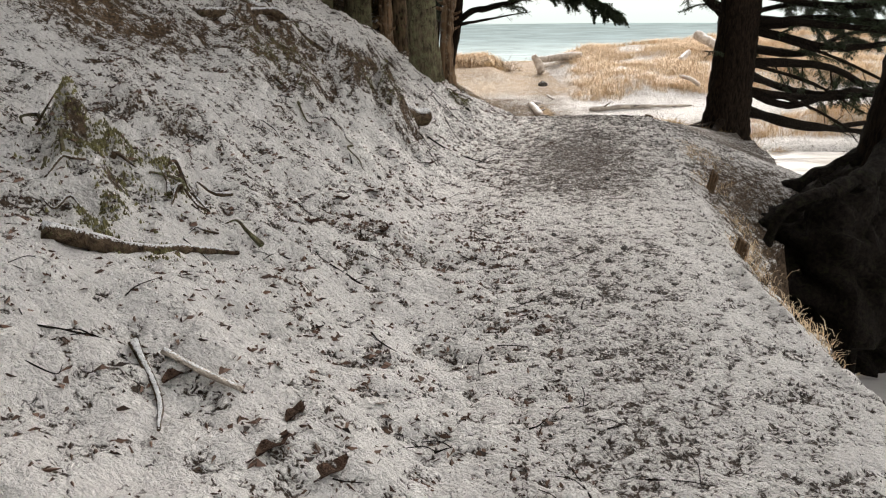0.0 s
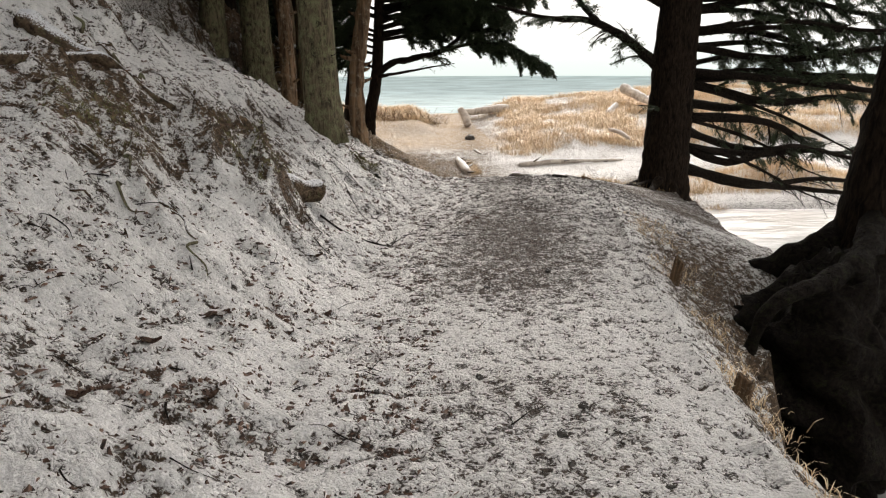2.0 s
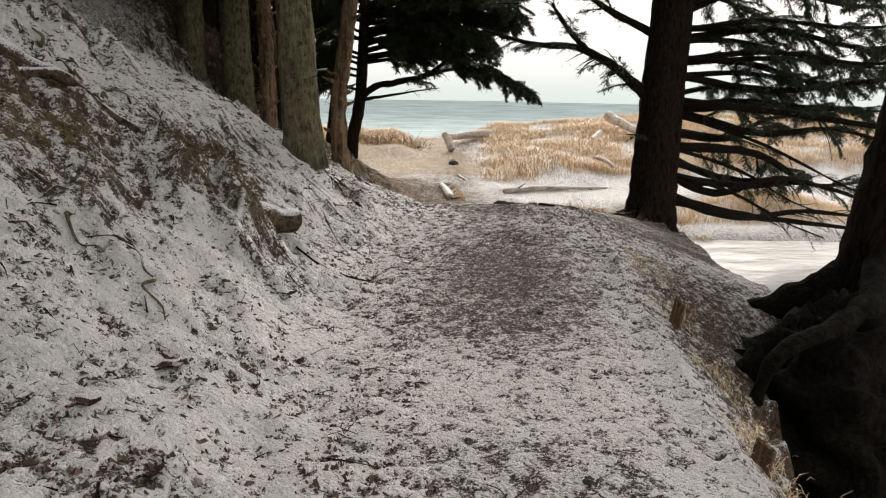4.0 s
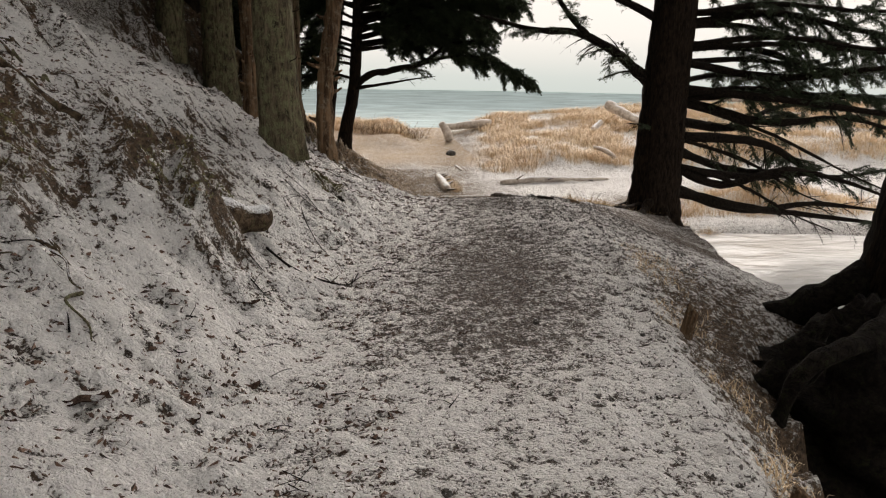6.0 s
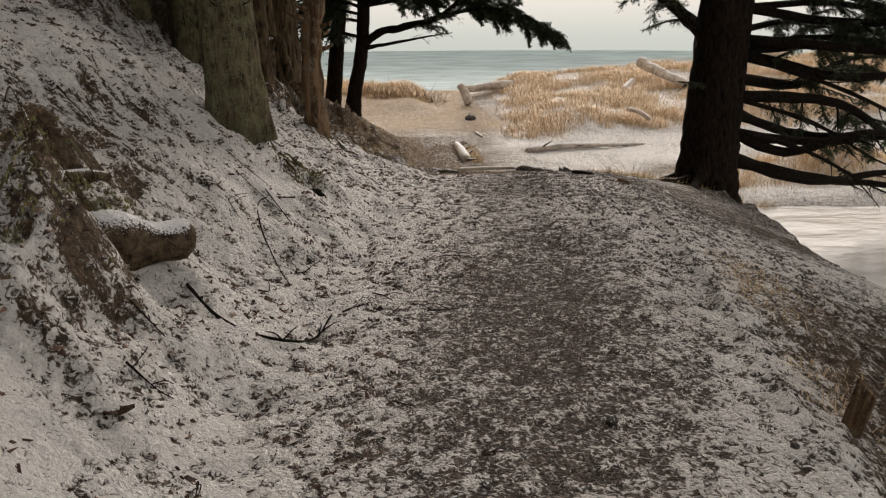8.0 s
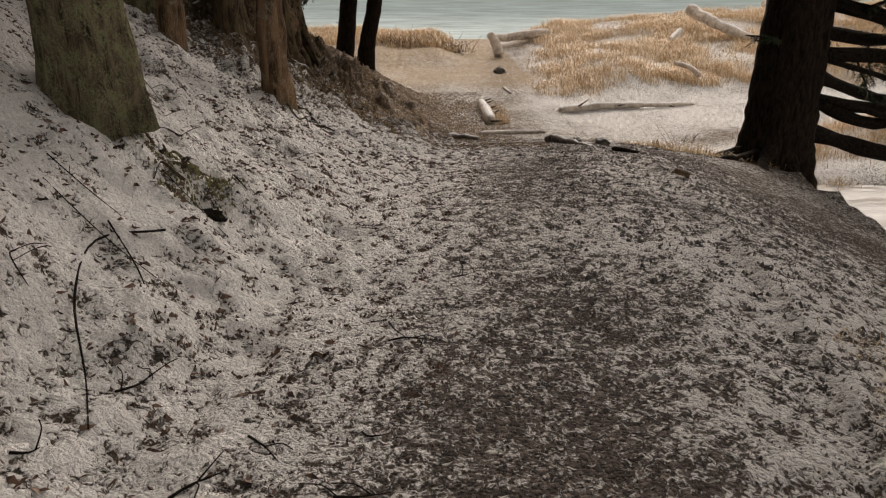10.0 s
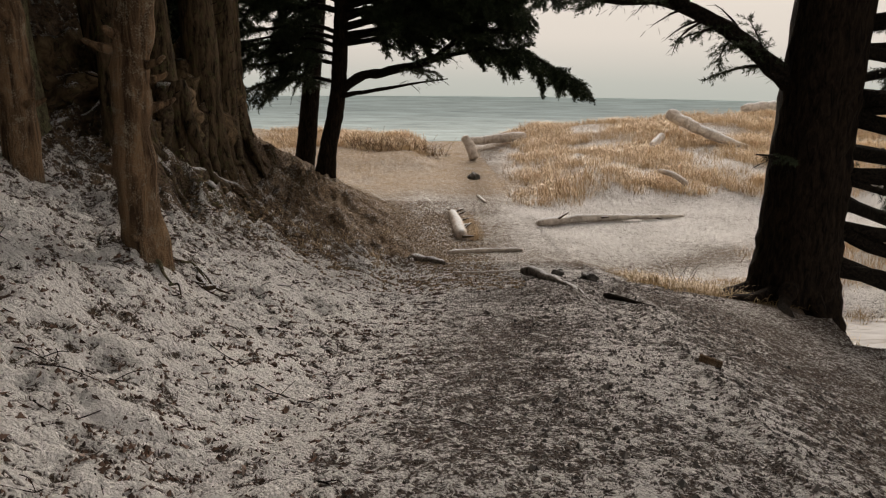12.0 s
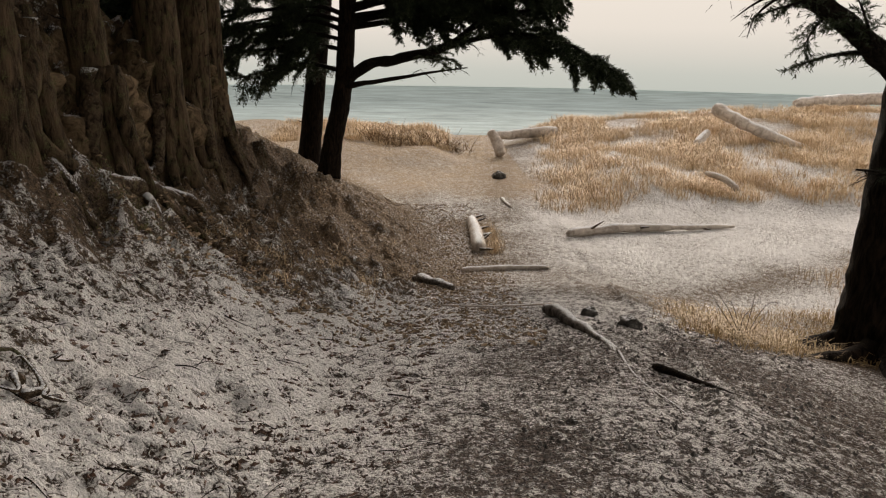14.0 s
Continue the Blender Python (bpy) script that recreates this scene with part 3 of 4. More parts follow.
for k, (z0, z1, ln, bare) in enumerate([(2.6, 2.9, 5.0, 0.0), (2.1, 2.4, 5.5, 0.0), (1.75, 1.75, 5.5, 0.0), (1.45, 1.3, 5.8, 0.1), (0.95, 0.75, 5.5, 0.1), (0.75, -0.1, 5.5, 0.2), (0.35, 0.5, 4.8, 0.3),
                                       (0.05, -0.6, 5.6, 0.35), (-0.2, -0.85, 4.2, 0.85), (-0.5, -0.7, 3.2, 0.9), (-0.6, -1.35, 5.2, 0.85), (-0.95, -1.5, 4.8, 0.9), (-1.05, -1.65, 5.0, 0.95)]):
    y1 = 17.2 + rrng.normal() * 1.5
    a = np.array((6.6, 17.2, z0))
    b = np.array((6.6 + ln, y1, z1))
    mids = [a + (b - a) * u + np.array((0, 0.3 * rrng.normal(), 0.22 * rrng.normal() - 0.1 * math.sin(math.pi * u))) for u in (0.33, 0.66)]
    rt_boughs.append(dict(pts=[a, *mids, b], r0=0.11 if z0 < 0.8 else 0.09, r1=0.025, sprays=24 if z0 > 0 else 12, spray_len=1.05, twig_len=0.22, density=8, hang=0.75, bare=bare, first=0.12 if z0 > 0 else 0.45))
for k in range(11):
    z0 = 0.6 + 0.23 * k + 0.1 * rrng.normal()
    ln = 3.0 + 2.4 * rrng.random()
    b = np.array((6.6 + ln, 17.2 + rrng.normal() * 1.5, z0 - 0.35 + 0.5 * rrng.random()))
    a = np.array((6.6, 17.2, z0))
    rt_boughs.append(dict(pts=[a, a + (b - a) * 0.35 + np.array((0, 0, 0.12)), a + (b - a) * 0.7 + np.array((0, 0, 0.1 * rrng.normal())), b], r0=0.07, r1=0.015, sprays=17, spray_len=1.1, twig_len=0.19, density=9, hang=0.8, droop=0.7, bare=0.12, first=0.3))
for k, (z0, z1, ln) in enumerate([(0.7, -1.1, 4.6), (0.0, -1.5, 4.0), (-0.5, -1.75, 3.2)]):
    a, b = np.array((6.7, 17.1, z0)), np.array((6.6 + ln, 16.6 + 0.8 * rrng.normal(), z1))
    rt_boughs.append(dict(pts=[a, a + (b - a) * 0.4 + np.array((0, 0, 0.12)), a + (b - a) * 0.75 + np.array((0, 0, 0.05 * rrng.normal())), b], r0=0.055, r1=0.012, sprays=12, spray_len=0.55, twig_len=0.14, density=3, hang=0.4, bare=0.92, first=0.3))
rt_boughs.append(dict(pts=[(6.5, 17.1, 0.1), (6.0, 17.0, 0.25), (5.6, 16.9, 0.3)], r0=0.03, r1=0.008, sprays=9, spray_len=0.35, twig_len=0.15, density=3, bare=0.8, first=0.2))
for kw in rt_boughs:
    kw["pts"] = [(0.57 + (q[0] - 0.57) * 1.073, 3.45 + (q[1] - 3.45) * 1.073, 1.52 + (q[2] - 1.52) * 1.073) for q in kw["pts"]]
tree("spruce_tree", "large spruce at the bank, coloured dark as backlit, with long bare lower limbs", RT,
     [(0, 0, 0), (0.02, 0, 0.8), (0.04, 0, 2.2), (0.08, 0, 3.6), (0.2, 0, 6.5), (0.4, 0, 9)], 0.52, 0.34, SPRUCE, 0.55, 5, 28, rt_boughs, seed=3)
RT_TREE = [o for o in bpy.data.objects if o.name == "spruce_tree"][0]

# second spruce, on the eroded root mass above the water
T2 = (5.3, 8.85, -1.3)
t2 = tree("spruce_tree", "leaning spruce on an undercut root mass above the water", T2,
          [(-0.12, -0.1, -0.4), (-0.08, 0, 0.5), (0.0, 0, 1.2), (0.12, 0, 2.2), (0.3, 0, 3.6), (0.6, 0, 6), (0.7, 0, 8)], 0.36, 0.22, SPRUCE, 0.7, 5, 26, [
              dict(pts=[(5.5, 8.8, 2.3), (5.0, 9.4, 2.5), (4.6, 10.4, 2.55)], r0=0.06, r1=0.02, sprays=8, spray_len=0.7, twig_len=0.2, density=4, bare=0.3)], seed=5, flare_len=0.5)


def lump(c, size, rough, seed, rings=18, sides=28, crumbs=0.0):
    """An uneven boulder of soil and roots."""
    v, f = [], []
    for i in range(rings + 1):
        th = math.pi * i / rings
        for k in range(sides):
            a = 2 * math.pi * k / sides
            d = Vector((math.sin(th) * math.cos(a), math.sin(th) * math.sin(a), math.cos(th)))
            q = 1 + rough * noise.noise(d * 1.7 + Vector((seed, 0, 0))) + rough * 0.6 * noise.noise(d * 5 + Vector((0, seed, 0))) + crumbs * noise.noise(d * 13 + Vector((seed, seed, 0)))
            v.append((c[0] + d.x * size[0] * q, c[1] + d.y * size[1] * q, c[2] + d.z * size[2] * q))
    for i in range(rings):
        for k in range(sides):
            a, b = i * sides + k, i * sides + (k + 1) % sides
            f.append((a, a + sides, b + sides, b))
    return v, f


# The lumps and roots take the near-black bark that carries their shade.
part("root_mass", lump((-1.15, -1.15, 0.05), (1.0, 0.75, 0.9), 0.4, 3.0, 40, 64, 0.1), DARKROOT, t2, "mossy mass of soil and roots, its shade put into a black colour")
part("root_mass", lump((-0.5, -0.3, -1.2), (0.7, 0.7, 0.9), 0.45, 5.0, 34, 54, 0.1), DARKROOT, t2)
for k, pts in enumerate([
        [(5.15, 8.9, -0.3), (4.7, 9.0, -0.55), (4.5, 9.08, height(4.5, 9.08) + 0.08), (4.25, 9.15, height(4.25, 9.15) - 0.12)],
        [(5.1, 8.6, -0.15), (4.6, 7.9, -0.24), (4.0, 7.4, -0.28), (3.45, 7.2, -0.36), (3.25, 7.2, -0.7), (3.2, 7.2, -1.3)],
        [(5.1, 8.5, -0.6), (4.6, 7.7, -1.1), (4.4, 7.5, -1.6), (4.5, 7.4, -2.7)],
        [(5.2, 8.5, -0.8), (4.9, 7.9, -1.5), (5.0, 7.6, -2.1), (5.2, 7.5, -2.8)],
        [(5.4, 8.6, -0.8), (5.6, 8.1, -1.4), (5.9, 7.9, -2.0), (6.0, 7.8, -2.8)],
        [(5.0, 8.7, -0.5), (4.2, 8.3, -0.9), (3.7, 7.5, -1.2), (3.7, 7.0, -1.9)],
        [(4.5, 7.9, -0.9), (4.1, 7.4, -1.2), (4.0, 7.2, -1.6), (4.15, 7.0, -2.2)],
        [(5.5, 8.8, -0.7), (6.1, 8.9, -1.2), (6.6, 8.7, -1.8), (6.8, 8.6, -2.8)]]):
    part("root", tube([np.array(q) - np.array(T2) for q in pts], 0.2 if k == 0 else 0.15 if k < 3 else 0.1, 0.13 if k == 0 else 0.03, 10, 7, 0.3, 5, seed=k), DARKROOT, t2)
rr = np.random.default_rng(6)
for k in range(34):
    a = np.array((3.7 + 1.6 * rr.random(), 7.2 + 1.2 * rr.random(), -0.9 - 0.7 * rr.random()))
    b = a + np.array((0.25 * rr.normal(), -0.15 * rr.random(), -0.3 - 0.5 * rr.random()))
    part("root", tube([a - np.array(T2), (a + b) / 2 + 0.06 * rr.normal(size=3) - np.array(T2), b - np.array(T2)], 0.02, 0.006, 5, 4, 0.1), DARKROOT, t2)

# trunks on the slope
def crown_cone(rng, base_z, top_z, r, n, size):
    """Drooping sprays of large needles round a stem, denser low down."""
    segs = []
    for _ in range(n):
        u = rng.random() ** 1.3
        z = base_z + (top_z - base_z) * u
        a = rng.random() * 6.283
        R = r * (1 - 0.85 * u) * (0.35 + 0.65 * rng.random())
        p = np.array((R * math.cos(a), R * math.sin(a), z - 0.25 * R))
        d = np.array((math.cos(a), math.sin(a), -0.4)) * 0.5
        segs.append((p - d, p))
    return needles(segs, size, size * 0.22, 10, rng, 1.1)


# Crown kept above the view, added to shade the slope and trunks below.
def high_crown(ob, rng, lo, hi, r, n=420):
    c = new("crown", loose_mesh("crown", crown_cone(rng, lo, hi, r, n, 0.5), NEEDLE))
    c.parent = ob


def plain_tree(name, label, x, y, r, top, bark, lean=(0, 0), flare=0.35, seed=1, boughs=(), h=8.0, sink=0.12):
    b = at(x, y, -sink)
    ob = tree(name, label, b, [(0, 0, 0), (lean[0] * 0.25, lean[1] * 0.25, h * 0.25), (lean[0] * 0.6, lean[1] * 0.6, h * 0.6), (lean[0], lean[1], h)], r, top, bark, flare, 5, 24, boughs, seed=seed)
    stubs(ob, [(0, 0, 0), (lean[0] * 0.2, lean[1] * 0.2, h * 0.2), (lean[0] * 0.4, lean[1] * 0.4, h * 0.4), (lean[0] * 0.6, lean[1] * 0.6, h * 0.6)], 0.8 * r + 0.2 * top, 22, seed + 70, LIMB, 0.08, 0.008)
    high_crown(ob, np.random.default_rng(seed), max(3.2, 4.0 - b[2]), h + 3, 2.6)
    return ob


plain_tree("conifer", "mossy grey-green conifer trunk on the slope", -0.27, 10.97, 0.2, 0.18, MOSSY, (-0.3, 0), 0.45, 11)
snag_pts = [(0, 0, 0), (-0.05, 0, 0.5), (-0.02, 0, 1.3), (0.12, 0, 2.3), (0.3, 0, 4.0), (0.4, 0, 6)]
snag = tree("dead_tree", "barkless reddish dead trunk with snapped stubs", at(0.1, 14.1), snag_pts, 0.125, 0.095, BARE, 0.25, 4, 24, seed=12, flare_len=0.25, knobs=0.12)
stubs(snag, snag_pts, 0.15, 26, 4, BARE)
snag2_pts = [(0, 0, 0), (0.02, 0, 1.0), (-0.02, 0, 2.4), (-0.1, 0, 6)]
snag2 = tree("dead_tree", "slim pale dead trunk with snapped stubs", at(-1.12, 15.1), snag2_pts, 0.13, 0.08, BARE, 0.2, 4, 18, seed=13, knobs=0.1)
stubs(snag2, snag2_pts, 0.12, 24, 9, BARE)
plain_tree("conifer", "dark conifer trunk higher on the slope", -2.5, 16.2, 0.22, 0.16, MOSSY, (0.15, 0), 0.4, 14)
plain_tree("conifer", "broad dark conifer trunk behind the dead ones", -1.75, 16.3, 0.27, 0.2, MOSSY, (-0.1, 0), 0.4, 15)
plain_tree("conifer", "slim brown conifer trunk", -0.95, 16.8, 0.17, 0.13, OLDBARK, (0.0, 0), 0.4, 16)
plain_tree("conifer", "dark conifer trunk deep in the wood", -3.2, 21.0, 0.3, 0.22, SPRUCE, (0.1, 0), 0.3, 17)
plain_tree("conifer", "leaning conifer trunk on exposed roots", -3.6, 12.2, 0.24, 0.2, MOSSY, (0.9, 0), 0.5, 18)
plain_tree("conifer", "dark conifer trunk deep in the wood", -5.2, 19.0, 0.3, 0.22, SPRUCE, (0.1, 0), 0.3, 19)
plain_tree("conifer", "dark conifer trunk deep in the wood", -5.0, 15.0, 0.28, 0.22, SPRUCE, (0.1, 0), 0.3, 20)

# old spruces fused to the eroded bank, with roots running down
for k, (x, y, r, lean) in enumerate([(-1.12, 17.5, 0.19, (-0.9, 0)), (-0.95, 18.6, 0.18, (-0.5, 0)), (-0.98, 20.4, 0.27, (-0.2, 0)), (-1.05, 21.7, 0.24, (0.1, 0)), (-1.15, 22.9, 0.22, (0.0, 0))]):
    ob = plain_tree("old_spruce", "old spruce trunk fused to the eroded bank by buttress roots", x, y, r, 0.17, OLDBARK, lean, 0.8, 30 + k, h=7, sink=0.3)
    rr = np.random.default_rng(40 + k)
    tall = (0.6, 0.8, 1.0, 0.9, 0.8)[k]
    part("root_plate", lump((-0.7, 0.2, 0.4 + 0.45 * tall), (0.7, 0.85, tall), 0.55, 3.0 + k, 40, 60, 0.12), EARTH, ob, "torn brown earth held by the roots")
    for j in range(9):
        a = -1.9 + 0.42 * j + rr.normal() * 0.15
        p = [(0.08 * math.cos(a), 0.08 * math.sin(a), 1.0 + 0.5 * rr.random())]
        L = 0.5 + 0.7 * rr.random()
        for u in (0.25, 0.55, 1.0):
            px, py = x + L * u * math.cos(a), y + L * u * math.sin(a) - 0.1 * u
            px, py = px + 0.09 * rr.normal(), py + 0.12 * rr.normal()
            p.append((px - x, py - y, height(px, py) - ob.location.z + 0.04 - 0.09 * u + 0.25 * (1 - u) * (u < 0.5)))
        part("root", tube(p, 0.07 + 0.06 * rr.random(), 0.025, 9, 6, 0.35, 6, seed=j), OLDBARK if j % 3 else ROOT, ob)

# twin spruce by the beach with a long drooping bough
tw = (0.1, 26.8, height(0.1, 26.8) - 0.1)
tw_boughs = [
    dict(pts=[(0.35, 26.8, 0.4), (0.9, 26.7, 0.85), (1.6, 26.5, 1.0), (2.5, 26.1, 1.25), (3.2, 25.7, 1.75), (4.0, 25.4, 1.9)], r0=0.13, r1=0.03, sprays=16, spray_len=1.2, twig_len=0.25, density=6, bare=0.35, first=0.45),
    dict(pts=[(2.4, 26.1, 1.2), (3.4, 25.6, 1.45), (4.5, 25.1, 1.35), (5.5, 24.7, 0.8)], r0=0.06, r1=0.015, sprays=40, spray_len=0.9, twig_len=0.22, density=12, droop=0.7, hang=0.7),
    dict(pts=[(0.5, 26.7, 0.45), (1.4, 26.5, 0.6), (2.2, 26.3, 0.75), (2.9, 26.2, 0.85)], r0=0.06, r1=0.01, sprays=6, spray_len=0.5, twig_len=0.15, density=3, bare=0.8),
]
for k in range(26):
    z = 1.55 + 0.1 * k
    b = (2.0 + 3.4 * rrng.random() * (1 if k > 4 else 0.6), 26.2 + rrng.normal() * 1.2, z + 0.05 + 0.3 * rrng.random())
    tw_boughs.append(dict(pts=[(0.45, 26.8, z), ((0.45 + b[0]) / 2, (26.8 + b[1]) / 2, z + 0.25), b], r0=0.06, r1=0.015, sprays=22, spray_len=1.1, twig_len=0.2, density=11, hang=0.5, bare=0.1, droop=0.4))
for k in range(9):
    z = 2.1 + 0.2 * k
    b = (4.0 + 1.7 * rrng.random(), 25.6 + rrng.normal() * 0.7, z - 0.25 + 0.4 * rrng.random())
    tw_boughs.append(dict(pts=[(0.5, 26.8, z - 0.2), (0.4 * 0.5 + 0.6 * b[0], 0.4 * 26.8 + 0.6 * b[1], z + 0.3), b], r0=0.06, r1=0.015, sprays=24, spray_len=1.0, twig_len=0.22, density=9, hang=0.9, bare=0.05, droop=0.8, first=0.45))
for k in range(14):
    z = 0.9 + 0.2 * k + 0.1 * rrng.normal()
    b = (-1.3 - 2.2 * rrng.random(), 27.4 + rrng.normal() * 0.8, z - 0.2)
    tw_boughs.append(dict(pts=[(0.5, 26.85, z), (-0.4, 27.1, z + 0.1 + 0.1 * rrng.random()), b], r0=0.05, r1=0.012, sprays=18, spray_len=1.0, twig_len=0.27, density=8, bare=0.08, droop=0.6))
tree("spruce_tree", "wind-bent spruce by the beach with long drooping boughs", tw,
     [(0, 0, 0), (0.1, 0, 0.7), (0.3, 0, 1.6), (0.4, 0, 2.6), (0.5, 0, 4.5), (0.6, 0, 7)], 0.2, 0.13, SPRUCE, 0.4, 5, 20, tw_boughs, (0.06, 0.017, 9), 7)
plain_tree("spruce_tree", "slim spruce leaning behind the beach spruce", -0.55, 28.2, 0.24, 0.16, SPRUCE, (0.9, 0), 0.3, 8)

# ---- logs ----
def log(label, pts, r0, r1, mat=DRIFT, knob=0.12, stubs_n=0, seed=1, name="driftwood_log", sink=True):
    p = [np.array((x, y, (height(x, y) + dz) if sink else dz)) for x, y, dz in pts]
    o = p[0]
    ob = thing(name, tuple(o), label, "driftwood", "driftwood on the beach")
    part("log_body", tube([q - o for q in p], r0, r1, 14, 14, knob, 3, seed=seed, blunt=True), mat, ob)
    rr = np.random.default_rng(seed)
    line = smooth_line([q - o for q in p], 6)
    for k in range(stubs_n):
        i = int((k + 0.5) / stubs_n * len(line))
        d = np.array((0.8 + 0.4 * rr.random(), rr.normal() * 0.3, 0.35 * rr.normal() + 0.2))
        part("branch_stub", tube([line[i], line[i] + d * 0.13, line[i] + d * 0.28], 0.035, 0.015, 6, 2, 0.1), ROOT, ob)
    return ob


log("snow-topped fallen log with branch stubs beside the path", [(3.1, 24.5, 0.06), (3.12, 25.8, 0.08), (3.1, 27.2, 0.06)], 0.14, 0.11, stubs_n=8, seed=2)
log("thin pale log lying across the path", [(2.7, 23.0, 0.02), (3.4, 23.3, 0.03), (4.2, 23.4, 0.02)], 0.06, 0.04, seed=3)
log("long weathered pole lying along the sand flat", [(4.96, 25.9, 0.06), (5.9, 26.35, 0.1), (7.2, 26.6, 0.08), (8.8, 27.0, 0.04)], 0.1, 0.05, knob=0.3, stubs_n=3, seed=4)
log("short log tilted up out of the sand", [(4.7, 37.2, 0.05), (4.55, 37.4, 0.5), (4.35, 37.6, 0.85)], 0.2, 0.17, seed=5)
log("long grey log lying below the dune", [(4.6, 40, 0.35), (5.8, 40, 0.3), (7.1, 39.8, 0.2)], 0.16, 0.2, seed=6)
log("big bleached log with its end raised out of the grass", [(11.95, 37.2, -0.62), (12.4, 36.6, -0.92), (13.1, 35.8, -1.3), (14.2, 34.6, -1.75)], 0.24, 0.12, seed=7, sink=False)
log("thick bleached log on the dune crest", [(17.0, 42, -0.75), (19, 42, -0.6), (21.5, 42, -0.5)], 0.2, 0.27, seed=8, sink=False)
log("short pale log leaning on the raised one", [(10.8, 35.3, 0.12), (11.1, 35.7, 0.3), (11.4, 36.1, 0.45)], 0.15, 0.13, seed=9)
log("pale broken log in the dry grass", [(9.2, 30.1, 0.4), (9.6, 29.8, 0.35), (9.85, 29.5, 0.15)], 0.06, 0.09, seed=10)
log("weathered half-buried log at the path edge", [(3.4, 18.8, 0.06), (3.46, 18.5, 0.06), (3.54, 17.9, 0.03), (3.6, 17.2, 0.0), (3.64, 16.7, -0.03)], 0.068, 0.045, WEATHERED, 0.5, 0, 11, "half_buried_log")
log("dark broken branch lying on the path edge", [(3.76, 16.25, 0.03), (3.92, 16.0, 0.04), (4.12, 15.72, 0.0)], 0.026, 0.014, SPRUCE, 0.3, 0, 12, "fallen_branch")
log("broken log end jutting from the slope", [(-1.0, 8.4, 0.46), (-0.6, 8.58, 0.36), (-0.18, 8.82, 0.27)], 0.12, 0.09, ROOT, 0.5, 0, 13, "broken_log", sink=False)

# ---- scattered ground cover ----
def blades(centres, per, h0, h1, width, lean, rng, spread):
    """Dry grass: bent blades of two segments, standing on the ground, as loose triangles."""
    n = len(centres) * per
    c = np.repeat(np.array(centres, float), per, axis=0)
    a = rng.random(n) * 6.283
    off = rng.normal(size=(n, 2)) * spread
    base = c.copy()
    base[:, :2] += off
    h = h0 + (h1 - h0) * rng.random(n) * np.repeat(0.45 + 0.55 * rng.random(len(centres)), per)
    out = np.stack([np.cos(a), np.sin(a), np.zeros(n)], 1)
    side = np.stack([-np.sin(a), np.cos(a), np.zeros(n)], 1) * (width * (0.6 + 0.8 * rng.random(n)))[:, None]
    tilt = (lean * (0.3 + rng.random(n)) * h)[:, None]
    base[:, 2] -= 0.03
    mid = base + out * tilt * 0.35 + np.array((0, 0, 1.0)) * (h * 0.6)[:, None]
    tip = base + out * tilt + np.array((0, 0, 1.0)) * (h * (1 - 0.25 * lean))[:, None]
    v = np.empty((n * 9, 3))
    v[0::9], v[1::9], v[2::9] = base - side, base + side, mid + side * 0.7
    v[3::9], v[4::9], v[5::9] = base - side, mid + side * 0.7, mid - side * 0.7
    v[6::9], v[7::9], v[8::9] = mid - side * 0.7, mid + side * 0.7, tip
    return v


def stuff(name, v, mat, label, category):
    return tagged(new(name, loose_mesh(name, v, mat)), label, category, kind="stuff")


grng = np.random.default_rng(21)
dune_c = []
while len(dune_c) < 4200:
    x, y = 4.5 + 22 * grng.random(), 28.0 + 16 * grng.random()
    if x < 5.3 + 0.08 * (y - 28) + 0.3 * grng.normal() or y < 28.6 + 0.1 * (x - 6) + 0.4 * grng.normal():
        continue
    if noise.noise(Vector((x * 0.45, y * 0.45, 3))) + 0.25 * grng.normal() < 0.0:
        continue
    dune_c.append(on_ground(x, y))
for _ in range(420):
    x, y = -3.5 + 6.4 * grng.random(), 37 + 5.5 * grng.random()
    if x > 3.2 + 0.2 * grng.normal():
        continue
    dune_c.append(on_ground(x, y))
stuff("dune_grass", blades(dune_c, 27, 0.08, 0.55, 0.0075, 1.2, grng, 0.13), STRAW, "dry golden dune grass with snow between the tufts", "grass")
patch_c = []
while len(patch_c) < 800:
    x, y = 4.5 + 4.6 * grng.random(), 17.3 + 4.2 * grng.random()
    if y < 17.4 + 0.2 * (x - 4.5) + 0.2 * grng.normal() or x < 4.6 + 0.25 * (y - 17.3) + 0.2 * grng.normal() or noise.noise(Vector((x * 1.1, y * 1.1, 5))) < -0.25:
        continue
    patch_c.append(on_ground(x, y))
stuff("dry_grass_patch", blades(patch_c, 26, 0.05, 0.27, 0.004, 1.3, grng, 0.12), GOLDEN, "dry yellow grass below the path edge", "grass")
far_c = [on_ground(8.5 + 13 * grng.random(), 21.2 + 2.2 * grng.random() ** 1.6) for _ in range(260)] + [on_ground(12 + 1.1 * grng.normal(), 22.6 + 0.6 * grng.normal()) for _ in range(200)]
stuff("bank_grass", blades(far_c, 22, 0.12, 0.4, 0.006, 0.7, grng, 0.15), STRAW, "dry grass on the far bank of the stream", "grass")
edge_c = []
while len(edge_c) < 300:
    y = 1.5 + 8.5 * grng.random()
    x = float(table(T_EDGE, y)) + 0.12 + 0.25 * abs(grng.normal())
    if noise.noise(Vector((x, y * 1.1, 7))) < -0.15:
        continue
    edge_c.append(on_ground(x, y))
stuff("edge_grass", blades(edge_c, 12, 0.03, 0.1, 0.003, 1.1, grng, 0.06), STRAW, "withered yellow grass along the path edge", "grass")
tuft_c = []
